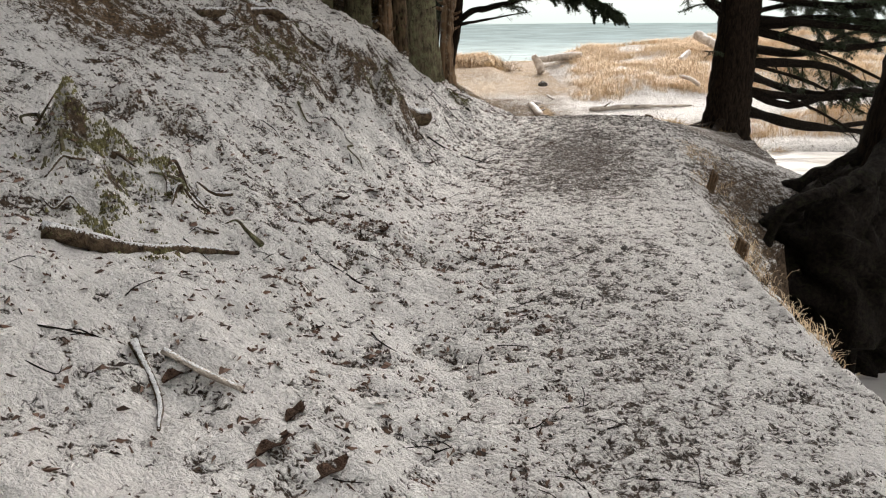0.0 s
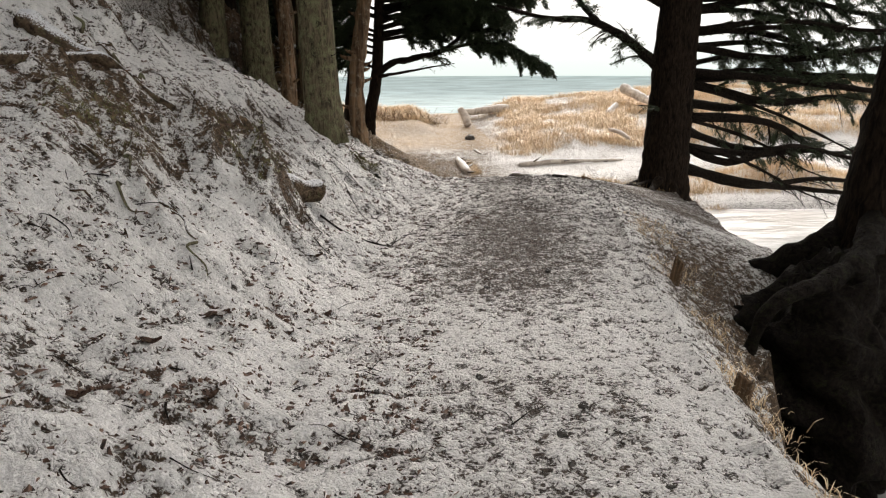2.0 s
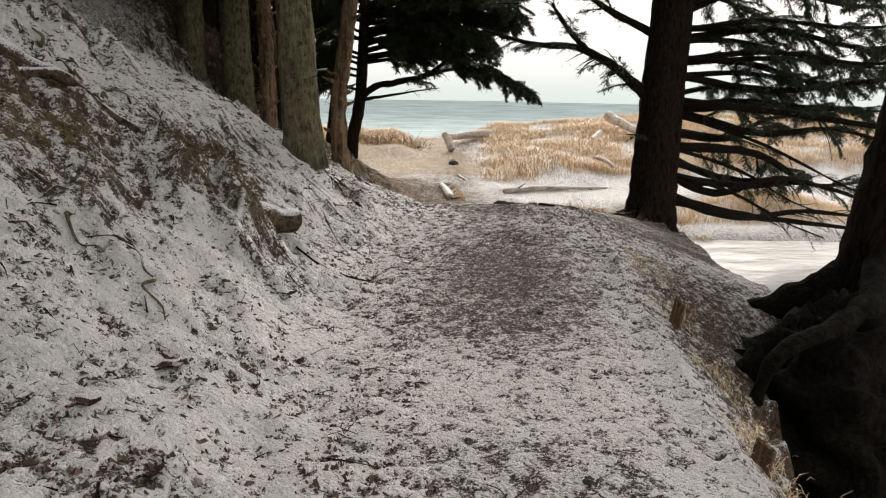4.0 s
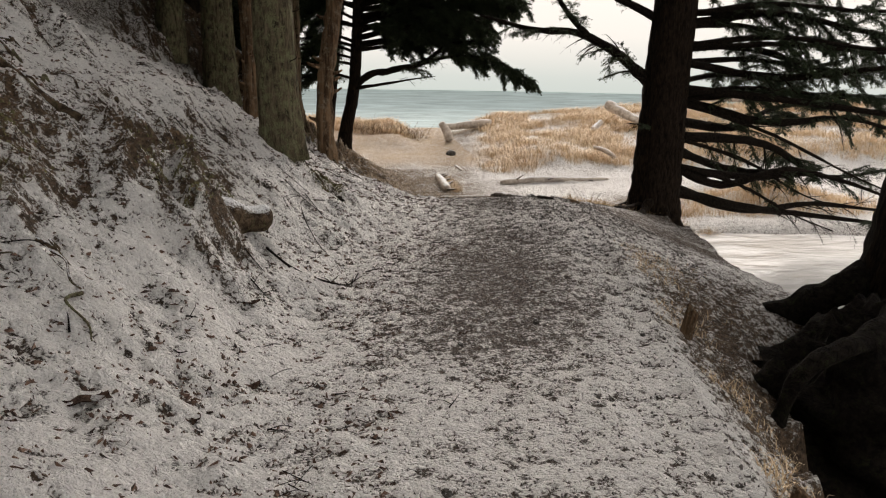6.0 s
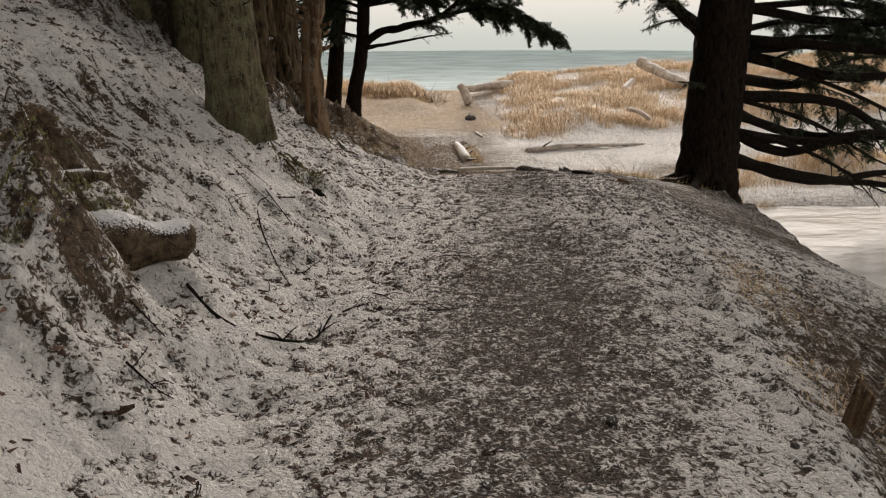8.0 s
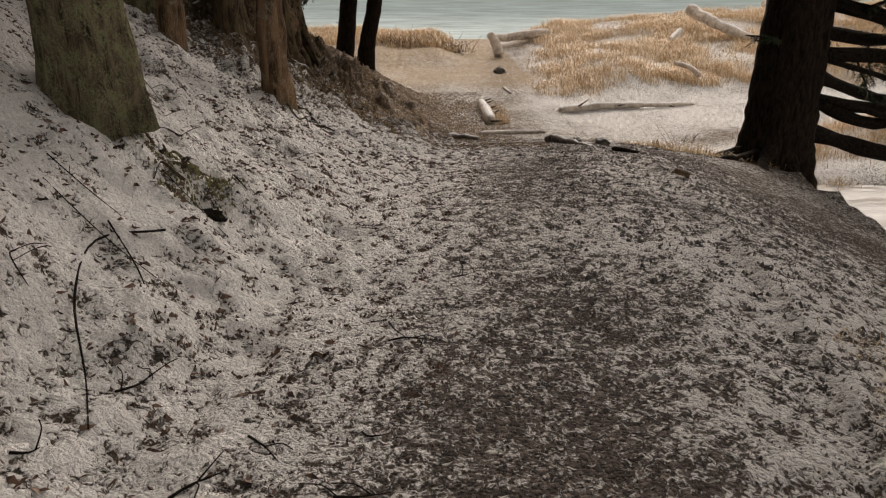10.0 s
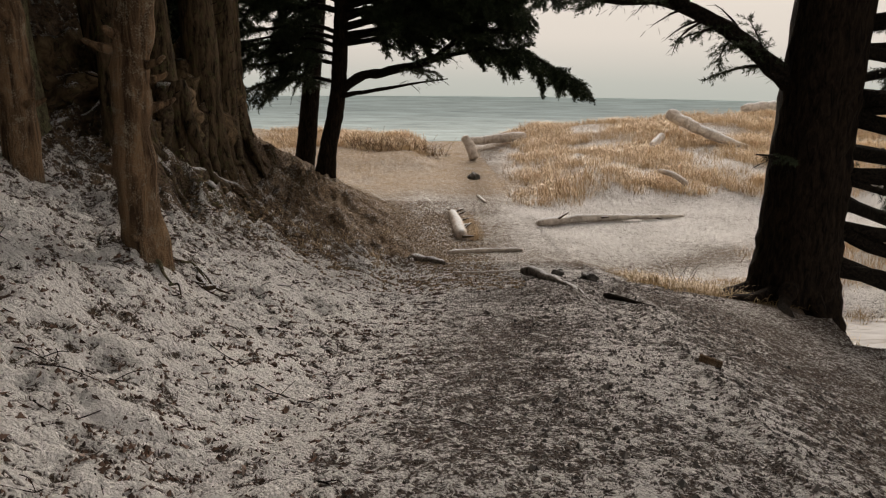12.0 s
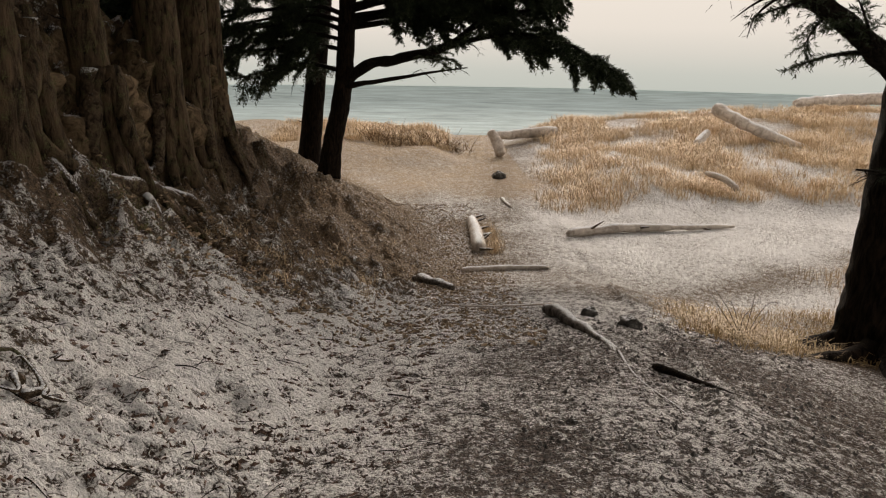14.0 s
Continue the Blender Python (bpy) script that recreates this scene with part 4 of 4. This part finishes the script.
for _ in range(420):
    x, y = -1.1 + 2.6 * grng.random(), 18 + 8.5 * grng.random()
    if noise.noise(Vector((x * 1.3, y * 1.3, 2))) > 0.05 and float(table(T_FOOT, y)) - 2.0 + 0.19 * (y - 18) < x < float(table(T_FOOT, y)) - 0.2:
        tuft_c.append(on_ground(x, y))
stuff("slope_grass", blades(tuft_c, 16, 0.06, 0.22, 0.004, 1.0, grng, 0.08), STRAW, "withered tufts on the brown slope", "grass")
foot_c = [on_ground(3.3 + 0.22 * grng.random(), 24.4 + 2.0 * grng.random()) for _ in range(30)]
stuff("log_grass", blades(foot_c, 18, 0.1, 0.35, 0.004, 0.7, grng, 0.07), STRAW, "golden grass beside the fallen log", "grass")


def bits(n, place, size, rng, flat=0.35, lift=0.006, thin=0.6):
    """Loose chips: uneven low pyramids of four faces on the ground."""
    v = np.empty((n * 12, 3))
    for i in range(n):
        x, y = place()
        z = height(x, y) + lift
        s = size[0] + (size[1] - size[0]) * rng.random() ** 2.5
        a = rng.random() * 6.283
        k = thin * (0.6 + 0.8 * rng.random())
        c, t = math.cos(a), math.sin(a)
        q = []
        for u, w in ((1, 0.1 * rng.normal()), (0.1 * rng.normal(), k), (-1, 0.1 * rng.normal()), (0.1 * rng.normal(), -k)):
            q.append((x + s * (u * c - w * t), y + s * (u * t + w * c), z - 0.012 + 0.25 * s * rng.random()))
        top = (x + 0.3 * s * rng.normal(), y + 0.3 * s * rng.normal(), z + s * flat * (0.6 + rng.random()))
        for j in range(4):
            v[i * 12 + j * 3:i * 12 + j * 3 + 3] = q[j], q[(j + 1) % 4], top
    return v


def on_path():
    y = 1.2 + 20 * grng.random() ** 1.2
    a, b = float(table(T_FOOT, y)), float(table(T_EDGE, y))
    return a - 0.3 + (b - a + 0.7) * grng.random(), y


def on_slope():
    y = 1.2 + 17 * grng.random()
    return float(table(T_FOOT, y)) + 0.6 - 3.2 * grng.random() ** 1.3, y


LITTER = needle_material("dark_litter", (0.022, 0.014, 0.011), (0.17, 0.1, 0.07))
GRIT = needle_material("path_grit", (0.03, 0.027, 0.025), (0.2, 0.18, 0.165))
LEAF = needle_material("brown_leaves", (0.1, 0.065, 0.038), (0.34, 0.235, 0.14))
stuff("forest_litter", bits(26000, on_slope, (0.007, 0.038), grng, 0.16, 0.002, 0.24), LITTER, "dark needles, cones and soil crumbs poking through snow", "forest litter")
stuff("path_gravel", bits(13000, on_path, (0.004, 0.016), grng, 0.45, 0.002), GRIT, "small dark stones and grit on the path", "gravel")


def on_bank():
    y = 9.5 + 9 * grng.random()
    a, b = float(table(T_FOOT, y)), float(table(T_EDGE, y))
    return 0.5 * (a + b) + (b - a) * 0.95 * grng.random(), y


stuff("soil_clods", bits(6500, on_bank, (0.006, 0.03), grng, 0.5, 0.002), GRIT, "dark soil crumbs and clods on the wet path edge", "soil")


def on_gravel():
    y = 7.5 + 6.5 * grng.random()
    a, b = float(table(T_FOOT, y)), float(table(T_EDGE, y))
    return 0.5 * (a + b) + 0.25 + 0.75 * grng.normal(), y


GRAVEL = needle_material("reddish_gravel", (0.028, 0.022, 0.019), (0.23, 0.185, 0.16))
stuff("loose_gravel", bits(14000, on_gravel, (0.003, 0.013), grng, 0.5, 0.002), GRAVEL, "loose dark and reddish gravel worn bare on the path", "gravel")
HEAPS = [(1.05, 12.5, 0.28), (0.75, 11.9, 0.2), (0.95, 13.4, 0.25), (1.25, 9.6, 0.18), (0.55, 9.9, 0.15), (0.35, 13.2, 0.3), (1.3, 14.5, 0.25), (-0.2, 6.3, 0.25), (-0.6, 4.9, 0.25), (0.3, 5.3, 0.2)]


def on_heap():
    x, y, r = HEAPS[int(grng.integers(0, len(HEAPS)))]
    return x + r * grng.normal(), y + r * grng.normal()


stuff("needle_heaps", bits(3600, on_heap, (0.006, 0.022), grng, 0.35, 0.003), LITTER, "patches of dark reddish needles and cone scales", "forest litter")


def on_brown():
    y = 17 + 12 * grng.random()
    return float(table(T_FOOT, y)) + 1.5 - 3.8 * grng.random() ** 0.9, y


stuff("leaf_litter", bits(15000, on_brown, (0.015, 0.05), grng, 0.25), LEAF, "brown leaf litter on the lower slope", "leaf litter")


MOSS = needle_material("yellow_green_moss", (0.055, 0.047, 0.018), (0.21, 0.19, 0.08))
CUSHIONS = [(-1.95, 4.1, 0.22), (-1.95, 4.05, 0.15), (-1.65, 4.2, 0.16), (-1.65, 3.5, 0.16), (-1.45, 3.4, 0.1), (-0.7, 8.0, 0.16), (-0.6, 8.4, 0.14), (-0.62, 8.7, 0.16), (0.2, 10.85, 0.14), (-1.6, 7.3, 0.22), (-0.9, 17.0, 0.3), (-0.35, 17.5, 0.25)]


def on_cushion():
    x, y, r = CUSHIONS[int(grng.integers(0, len(CUSHIONS)))]
    return x + r * grng.normal() * 0.7, y + r * grng.normal() * 0.7


stuff("moss_tufts", bits(8000, on_cushion, (0.004, 0.013), grng, 0.9, 0.004, 0.8), MOSS, "yellow-green moss tufts on roots and hummocks", "moss")


# ---- sticks, roots, stakes and stones ----
def stick(label, pts, r0, r1, mat=LIMB, name="fallen_twig", lift=0.012, forks=0, seed=1, category="twig"):
    p = [np.array((x, y, height(x, y) + lift)) for x, y in pts]
    o = p[0]
    ob = part(name, tube([q - o for q in p], r0, r1, 6, 5, 0.2, 8, seed=seed), mat)
    ob.location = tuple(o)
    tagged(ob, label, category)
    rr = np.random.default_rng(seed)
    line = smooth_line([q - o for q in p], 5)
    for k in range(forks):
        i = int(rr.integers(1, len(line) - 1))
        a = rr.random() * 6.283
        e = line[i] + np.array((0.12 * math.cos(a), 0.12 * math.sin(a), 0.03))
        part("side_twig", tube([line[i], (line[i] + e) / 2 + 0.01, e], r0 * 0.5, 0.002, 5, 3, 0.1), mat, ob)
    return ob


stick("forked dead branch lying across the snow", [(-0.2, 8.7), (0.0, 8.45), (0.2, 8.4), (0.42, 8.55), (0.5, 8.9)], 0.01, 0.005, forks=5, seed=3, name="fallen_branch")
stick("long thin twig on the snowy slope", [(0.0, 10.2), (0.15, 10.05), (0.3, 9.78)], 0.005, 0.002, seed=4)
stick("bent thin stick on the snow", [(0.18, 10.35), (-0.02, 10.1), (0.02, 9.75), (0.15, 9.45), (0.25, 9.2)], 0.006, 0.003, seed=5)
srng = np.random.default_rng(12)
for k in range(170):
    y = 2.0 + 15.5 * srng.random()
    x = float(table(T_FOOT, y)) + 0.9 - 2.6 * srng.random()
    a, L = srng.normal() * 0.9 - 0.2, 0.06 + 0.2 * srng.random() ** 2
    p = [(x, y), (x + L * 0.5 * math.cos(a) + 0.02 * srng.normal(), y + L * 0.5 * math.sin(a)), (x + L * math.cos(a), y + L * math.sin(a) + 0.02 * srng.normal())]
    tagged(stick("small dead twig lying in the snow", p, 0.0025 + 0.003 * srng.random(), 0.0015, forks=int(srng.integers(0, 3)), seed=k, lift=0.006), group="twigs on the snow")


def leaf(x, y, L, a, mat, label):
    """A curled fallen leaf or strip of bark."""
    v, f = [], []
    for i in range(7):
        u = i / 6
        w = 0.46 * L * math.sin(math.pi * (0.08 + 0.86 * u)) * 0.5
        for k in range(5):
            s = k / 2 - 1
            v.append(((u - 0.5) * L, s * w, 0.014 + 0.2 * L * (s * s * 0.35 + (u - 0.5) ** 2 * 0.5) - 0.008 * math.cos(9 * u)))
    for i in range(6):
        for k in range(4):
            q = i * 5 + k
            f.append((q, q + 1, q + 6, q + 5))
    n = len(v)
    v += [(a0, b0, c0 - 0.004) for a0, b0, c0 in v]
    f += [tuple(i + n for i in reversed(q)) for q in f]
    ob = part("fallen_leaf", (v, f), mat)
    ob.matrix_world = Matrix.Translation(on_ground(x, y, -0.008)) @ pose(0, 0, 0, 0, 0, a)
    return tagged(ob, label, "leaf", "leaves on the snow")


BROWN = bark_material("curled_brown_leaf", (0.035, 0.022, 0.016), (0.13, 0.08, 0.058), stretch=(1, 1, 1), scale=30)
for x, y, L, a in [(-0.58, 5.86, 0.16, 30), (-0.75, 5.2, 0.13, 10), (-0.18, 7.48, 0.15, 5), (-0.05, 6.5, 0.14, 40), (-0.62, 2.28, 0.15, 55), (-0.42, 2.26, 0.17, 50), (-0.58, 2.48, 0.12, 70), (-1.02, 2.55, 0.16, 60), (-0.45, 4.9, 0.14, 35),
                   (1.16, 7.44, 0.07, 20), (1.88, 8.23, 0.06, 0), (-0.2, 6.0, 0.08, 80), (-0.9, 4.7, 0.14, 15), (0.9, 9.8, 0.08, 10), (1.3, 14.7, 0.09, 5), (1.0, 13.2, 0.07, 60), (1.5, 12.9, 0.06, 20)]:
    leaf(x, y, L, a, BROWN, "curled dark brown leaf on the snow")


def stake(x, y, zb, w, h, turn, lean):
    """A rough sawn wooden stake with a slanted top."""
    t = 0.035
    v = [(-w / 2, -t / 2, -0.15), (w / 2, -t / 2, -0.15), (w / 2, t / 2, -0.15), (-w / 2, t / 2, -0.15),
         (-w / 2, -t / 2, h), (w / 2, -t / 2, h * 0.78), (w / 2, t / 2, h * 0.78), (-w / 2, t / 2, h)]
    bm = bmesh.new()
    bv = [bm.verts.new(q) for q in v]
    for q in ((3, 2, 1, 0), (4, 5, 6, 7), (0, 1, 5, 4), (1, 2, 6, 5), (2, 3, 7, 6), (3, 0, 4, 7)):
        bm.faces.new([bv[i] for i in q])
    bmesh.ops.bevel(bm, geom=bm.edges[:], offset=0.004, segments=1, affect="EDGES")
    me = bpy.data.meshes.new("wooden_stake")
    bm.to_mesh(me)
    bm.free()
    me.materials.append(BARE)
    ob = new("wooden_stake", me)
    ob.matrix_world = Matrix.Translation((x, y, height(x, y) + zb)) @ pose(0, 0, 0, lean, 8, turn)
    return tagged(ob, "short brown wooden stake driven into the path edge", "stake", "stakes at the path edge")


stake(2.8, 7.75, 0.0, 0.09, 0.24, -50, -8)
stake(2.25, 5.45, 0.0, 0.1, 0.15, -50, -5)
stake(3.65, 13.5, 0.0, 0.14, 0.05, -25, -5)

# stones and clods
STONE = bark_material("dark_stone", (0.04, 0.036, 0.033), (0.17, 0.155, 0.14), stretch=(1, 1, 1), scale=14, snow=0.05)


def stone(x, y, s, seed, label="small dark stone lying on the path", mat=None, name="stone", group=""):
    ob = part(name, lump((0, 0, 0), (s, s * 0.8, s * 0.6), 0.5, seed, 9, 14), mat or STONE)
    ob.location = on_ground(x, y, s * 0.25)
    ob.rotation_euler = (0, 0, seed)
    return tagged(ob, label, "stone", group)


log("flat weathered piece of wood on the brown slope foot", [(1.95, 22.3, 0.05), (2.2, 21.6, 0.05), (2.5, 21.0, 0.02)], 0.09, 0.05, WEATHERED, 0.4, 0, 21, "broken_wood")
stone(4.25, 32.9, 0.22, 1.0, "black stone standing by the sandy path")
stone(4.1, 18.1, 0.12, 2.0, "dark round stone beside the half-buried log")
stone(3.85, 18.7, 0.1, 3.0, "dark stone beside the half-buried log")
for k in range(60):
    y = 4 + 15 * srng.random()
    a, b = float(table(T_FOOT, y)), float(table(T_EDGE, y))
    stone(a + 0.2 + (b - a) * srng.random(), y, 0.01 + 0.02 * srng.random() ** 2, k + 4.0, group="stones on the path")
stick("short white stick in the sandy path", [(4.0, 29.6), (4.05, 29.2), (4.12, 28.8)], 0.05, 0.04, DRIFT, "driftwood_stick", 0.02, category="driftwood")
stick("thin pale pole lying beside the path", [(3.6, 19.6), (2.9, 19.4), (2.3, 19.5)], 0.02, 0.012, DRIFT, "driftwood_stick", 0.01, category="driftwood")

# roots on the slope and mossy clods
def surface_root(label, pts, r0, r1, mat=ROOT, seed=1, lift=0.02):
    return stick(label, pts, r0, r1, mat, "surface_root", lift, 0, seed, "root")


surface_root("snow-dusted root running down the slope", [(-2.3, 7.4), (-1.85, 7.75), (-1.65, 7.8), (-1.45, 7.95), (-1.25, 8.05)], 0.06, 0.03, seed=1)
surface_root("thick broken root on the slope", [(-2.4, 8.3), (-2.1, 8.2), (-1.85, 8.15)], 0.1, 0.07, seed=2)
surface_root("snow-dusted root under the slope edge", [(-1.0, 8.3), (-0.8, 8.5), (-0.65, 8.8), (-0.62, 9.0)], 0.05, 0.03, seed=3)
surface_root("mossy root at the foot of the slope", [(-1.75, 3.1), (-1.5, 3.32), (-1.32, 3.6), (-1.15, 3.92)], 0.05, 0.012, ROOT, seed=4, lift=0.01)
surface_root("thin pale root half buried along the path edge", [(3.64, 16.8), (3.58, 16.0), (3.66, 15.3), (3.6, 14.9)], 0.016, 0.006, WEATHERED, seed=9, lift=-0.004)
surface_root("thick bare root running down from the eroded bank", [(-1.0, 17.7), (-0.65, 18.1), (-0.5, 18.8), (-0.42, 19.5)], 0.12, 0.04, seed=14, lift=0.04)
surface_root("bare pale root on the snow", [(-1.1, 2.62), (-0.95, 2.56), (-0.78, 2.52)], 0.016, 0.012, DRIFT, seed=5)
surface_root("thin root on the snowy slope", [(-1.2, 2.6), (-1.05, 2.4), (-0.98, 2.2)], 0.02, 0.008, seed=6)
# low bush on the dune
brng = np.random.default_rng(15)
BRUSH = bark_material("dry_brush_stems", (0.1, 0.065, 0.04), (0.3, 0.2, 0.12), stretch=(1, 1, 1), scale=20)
for bx, by in [(1.2, 37.3), (2.2, 37.6), (3.0, 38.0), (0.4, 37.8)]:
    base = np.array(on_ground(bx, by))
    ob = thing("dune_bush", tuple(base), "bare brown twiggy bush on the dune edge", "bush", "bushes on the dune")
    for k in range(70):
        a = brng.random() * 6.283
        d = np.array((math.cos(a) * 0.6, math.sin(a) * 0.6, 0.7 + 0.4 * brng.random()))
        L = 0.2 + 0.4 * brng.random()
        q = 0.4 * brng.normal(size=3) * (1, 0.6, 0)
        part("stem", tube([q, q + d * L * 0.5 + 0.06 * brng.normal(size=3), q + d * L + 0.1 * brng.normal(size=3)], 0.011, 0.004, 4, 3, 0.1), BRUSH, ob)
ob = thing("shrub", on_ground(5.6, 18.9), "small leafless shrub in the dry grass", "bush")
for k in range(7):
    a = brng.random() * 6.283
    d = np.array((math.cos(a) * 0.7, math.sin(a) * 0.4, 0.9))
    L = 0.4 + 0.25 * brng.random()
    part("stem", tube([(0, 0, -0.05), d * L * 0.5 + 0.05 * brng.normal(size=3), d * L + 0.05 * brng.normal(size=3)], 0.005, 0.002, 5, 4, 0.1), LIMB, ob)

# unseen crowns over the two bank spruces, cutting light from above
high_crown(RT_TREE, np.random.default_rng(1), 7.2, 13, 4.2, 1400)
high_crown(t2, np.random.default_rng(2), 5.6, 11, 3.6, 1100)

# dense conifers, mostly unseen, added behind and above to cut the sky light
crng = np.random.default_rng(55)
for k, (x, y, h, r) in enumerate([(-6, -4.5, 10, 2.6), (-2.5, -6, 12, 2.8), (1.2, -7, 11, 2.6), (4.6, -6, 12, 2.8), (-9, -1, 12, 2.8), (-8.5, 4, 12, 2.8), (-8, 9, 13, 2.8), (-7.5, 13.5, 12, 2.6), (-7, 18, 12, 2.6), (-6.5, 23, 11, 2.4), (-3.3, 25.2, 9, 1.6), (-4.2, 22.8, 10, 2.0)]):
    b = on_ground(x, y, -0.2)
    ob = thing("conifer", b, "dense dark conifer added at the edge of the wood to block sky light", "tree", "trees of the wood")
    part("trunk", tube([(0, 0, 0), (0, 0, h * 0.5), (0, 0, h)], 0.26, 0.05, 12, 4, 0.06, 5, 0.4), SPRUCE, ob)
    c = new("crown", loose_mesh("crown", crown_cone(crng, 0.8, h, r, 1500, 0.5), NEEDLE))
    c.parent = ob

# tangles of thin roots on the slope
trng = np.random.default_rng(31)
for cx, cy, n, spread, label in [(-0.85, 8.65, 14, 0.3, "tangle of brown roots hanging from the undercut turf"), (0.1, 10.85, 6, 0.14, "mossy root knot beside a small hollow"), (-1.8, 4.0, 16, 0.3, "mossy root tangle at the foot of the slope"), (-1.2, 18.2, 16, 0.4, "bare roots hanging from the eroded bank"), (-1.3, 19.6, 16, 0.4, "bare roots hanging from the eroded bank"), (-0.8, 23.6, 12, 0.4, "bare roots hanging from the eroded bank"),
                                 (-1.9, 8.6, 9, 0.4, "snow-dusted root tangle on the slope"), (-1.4, 6.7, 10, 0.35, "snow-dusted dead brush on the slope"), (0.2, 14.2, 8, 0.25, "litter of bark and roots at the foot of the dead tree")]:
    base = np.array(on_ground(cx, cy))
    ob = thing("root_tangle", tuple(base), label, "roots", "root tangles on the slope")
    for k in range(n):
        x, y = cx + spread * trng.normal() * 0.7, cy + spread * trng.normal() * 0.7
        a, L = trng.random() * 6.283, 0.07 + 0.16 * trng.random()
        q = []
        for u in (0, 0.35, 0.7, 1):
            px, py = x + L * u * math.cos(a) + 0.03 * trng.normal(), y + L * u * math.sin(a) + 0.03 * trng.normal()
            q.append(np.array((px, py, height(px, py) + 0.05 * math.sin(math.pi * u) * (0.4 + trng.random()))) - base)
        part("root", tube(q, 0.007 + 0.012 * trng.random(), 0.004, 7, 5, 0.3, 8, seed=k), (ROOT, MOSSY, ROOT)[k % 3], ob)
# Near-black lump laid in to stand for the shade inside the hollow.
hollow = part("hollow", lump((0, 0, 0), (0.08, 0.06, 0.04), 0.6, 2.0, 12, 18), DARKROOT)
hollow.name, hollow.location = "hollow_shade", on_ground(0.27, 10.68, -0.015)
tagged(hollow, "dark lump put in for the shade of a hollow in the slope", "clod")
for k in range(4):
    x, y = -0.5 + 0.4 * trng.random(), 10.0 + 0.9 * trng.random()
    a, L = -0.7 + 0.35 * trng.normal(), 0.3 + 0.4 * trng.random()
    tagged(stick("long thin dead twig lying on the snowy slope", [(x, y), (x + L * 0.5 * math.cos(a), y + L * 0.5 * math.sin(a)), (x + L * math.cos(a), y + L * math.sin(a))], 0.003, 0.0015, forks=1, seed=200 + k), group="twigs on the snow")

# roots of the bank spruce
for k, pts in enumerate([[(6.6, 18.0, 0.35), (6.15, 17.75, 0.1), (5.75, 17.6, 0.03), (5.3, 17.5, -0.02)], [(6.65, 17.9, 0.4), (6.3, 17.45, 0.1), (6.1, 17.0, 0.02), (6.0, 16.5, -0.03)],
                         [(6.8, 17.9, 0.4), (6.85, 17.4, 0.08), (6.95, 17.0, 0.0)], [(6.5, 18.2, 0.4), (5.95, 18.3, 0.08), (5.5, 18.5, -0.02)]]):
    q = [np.array((x, y, height(x, y) + dz - 0.04)) - np.array(RT) for x, y, dz in pts]
    part("root", tube(q, 0.12, 0.02, 10, 6, 0.25, 5, seed=k), SPRUCE, RT_TREE)
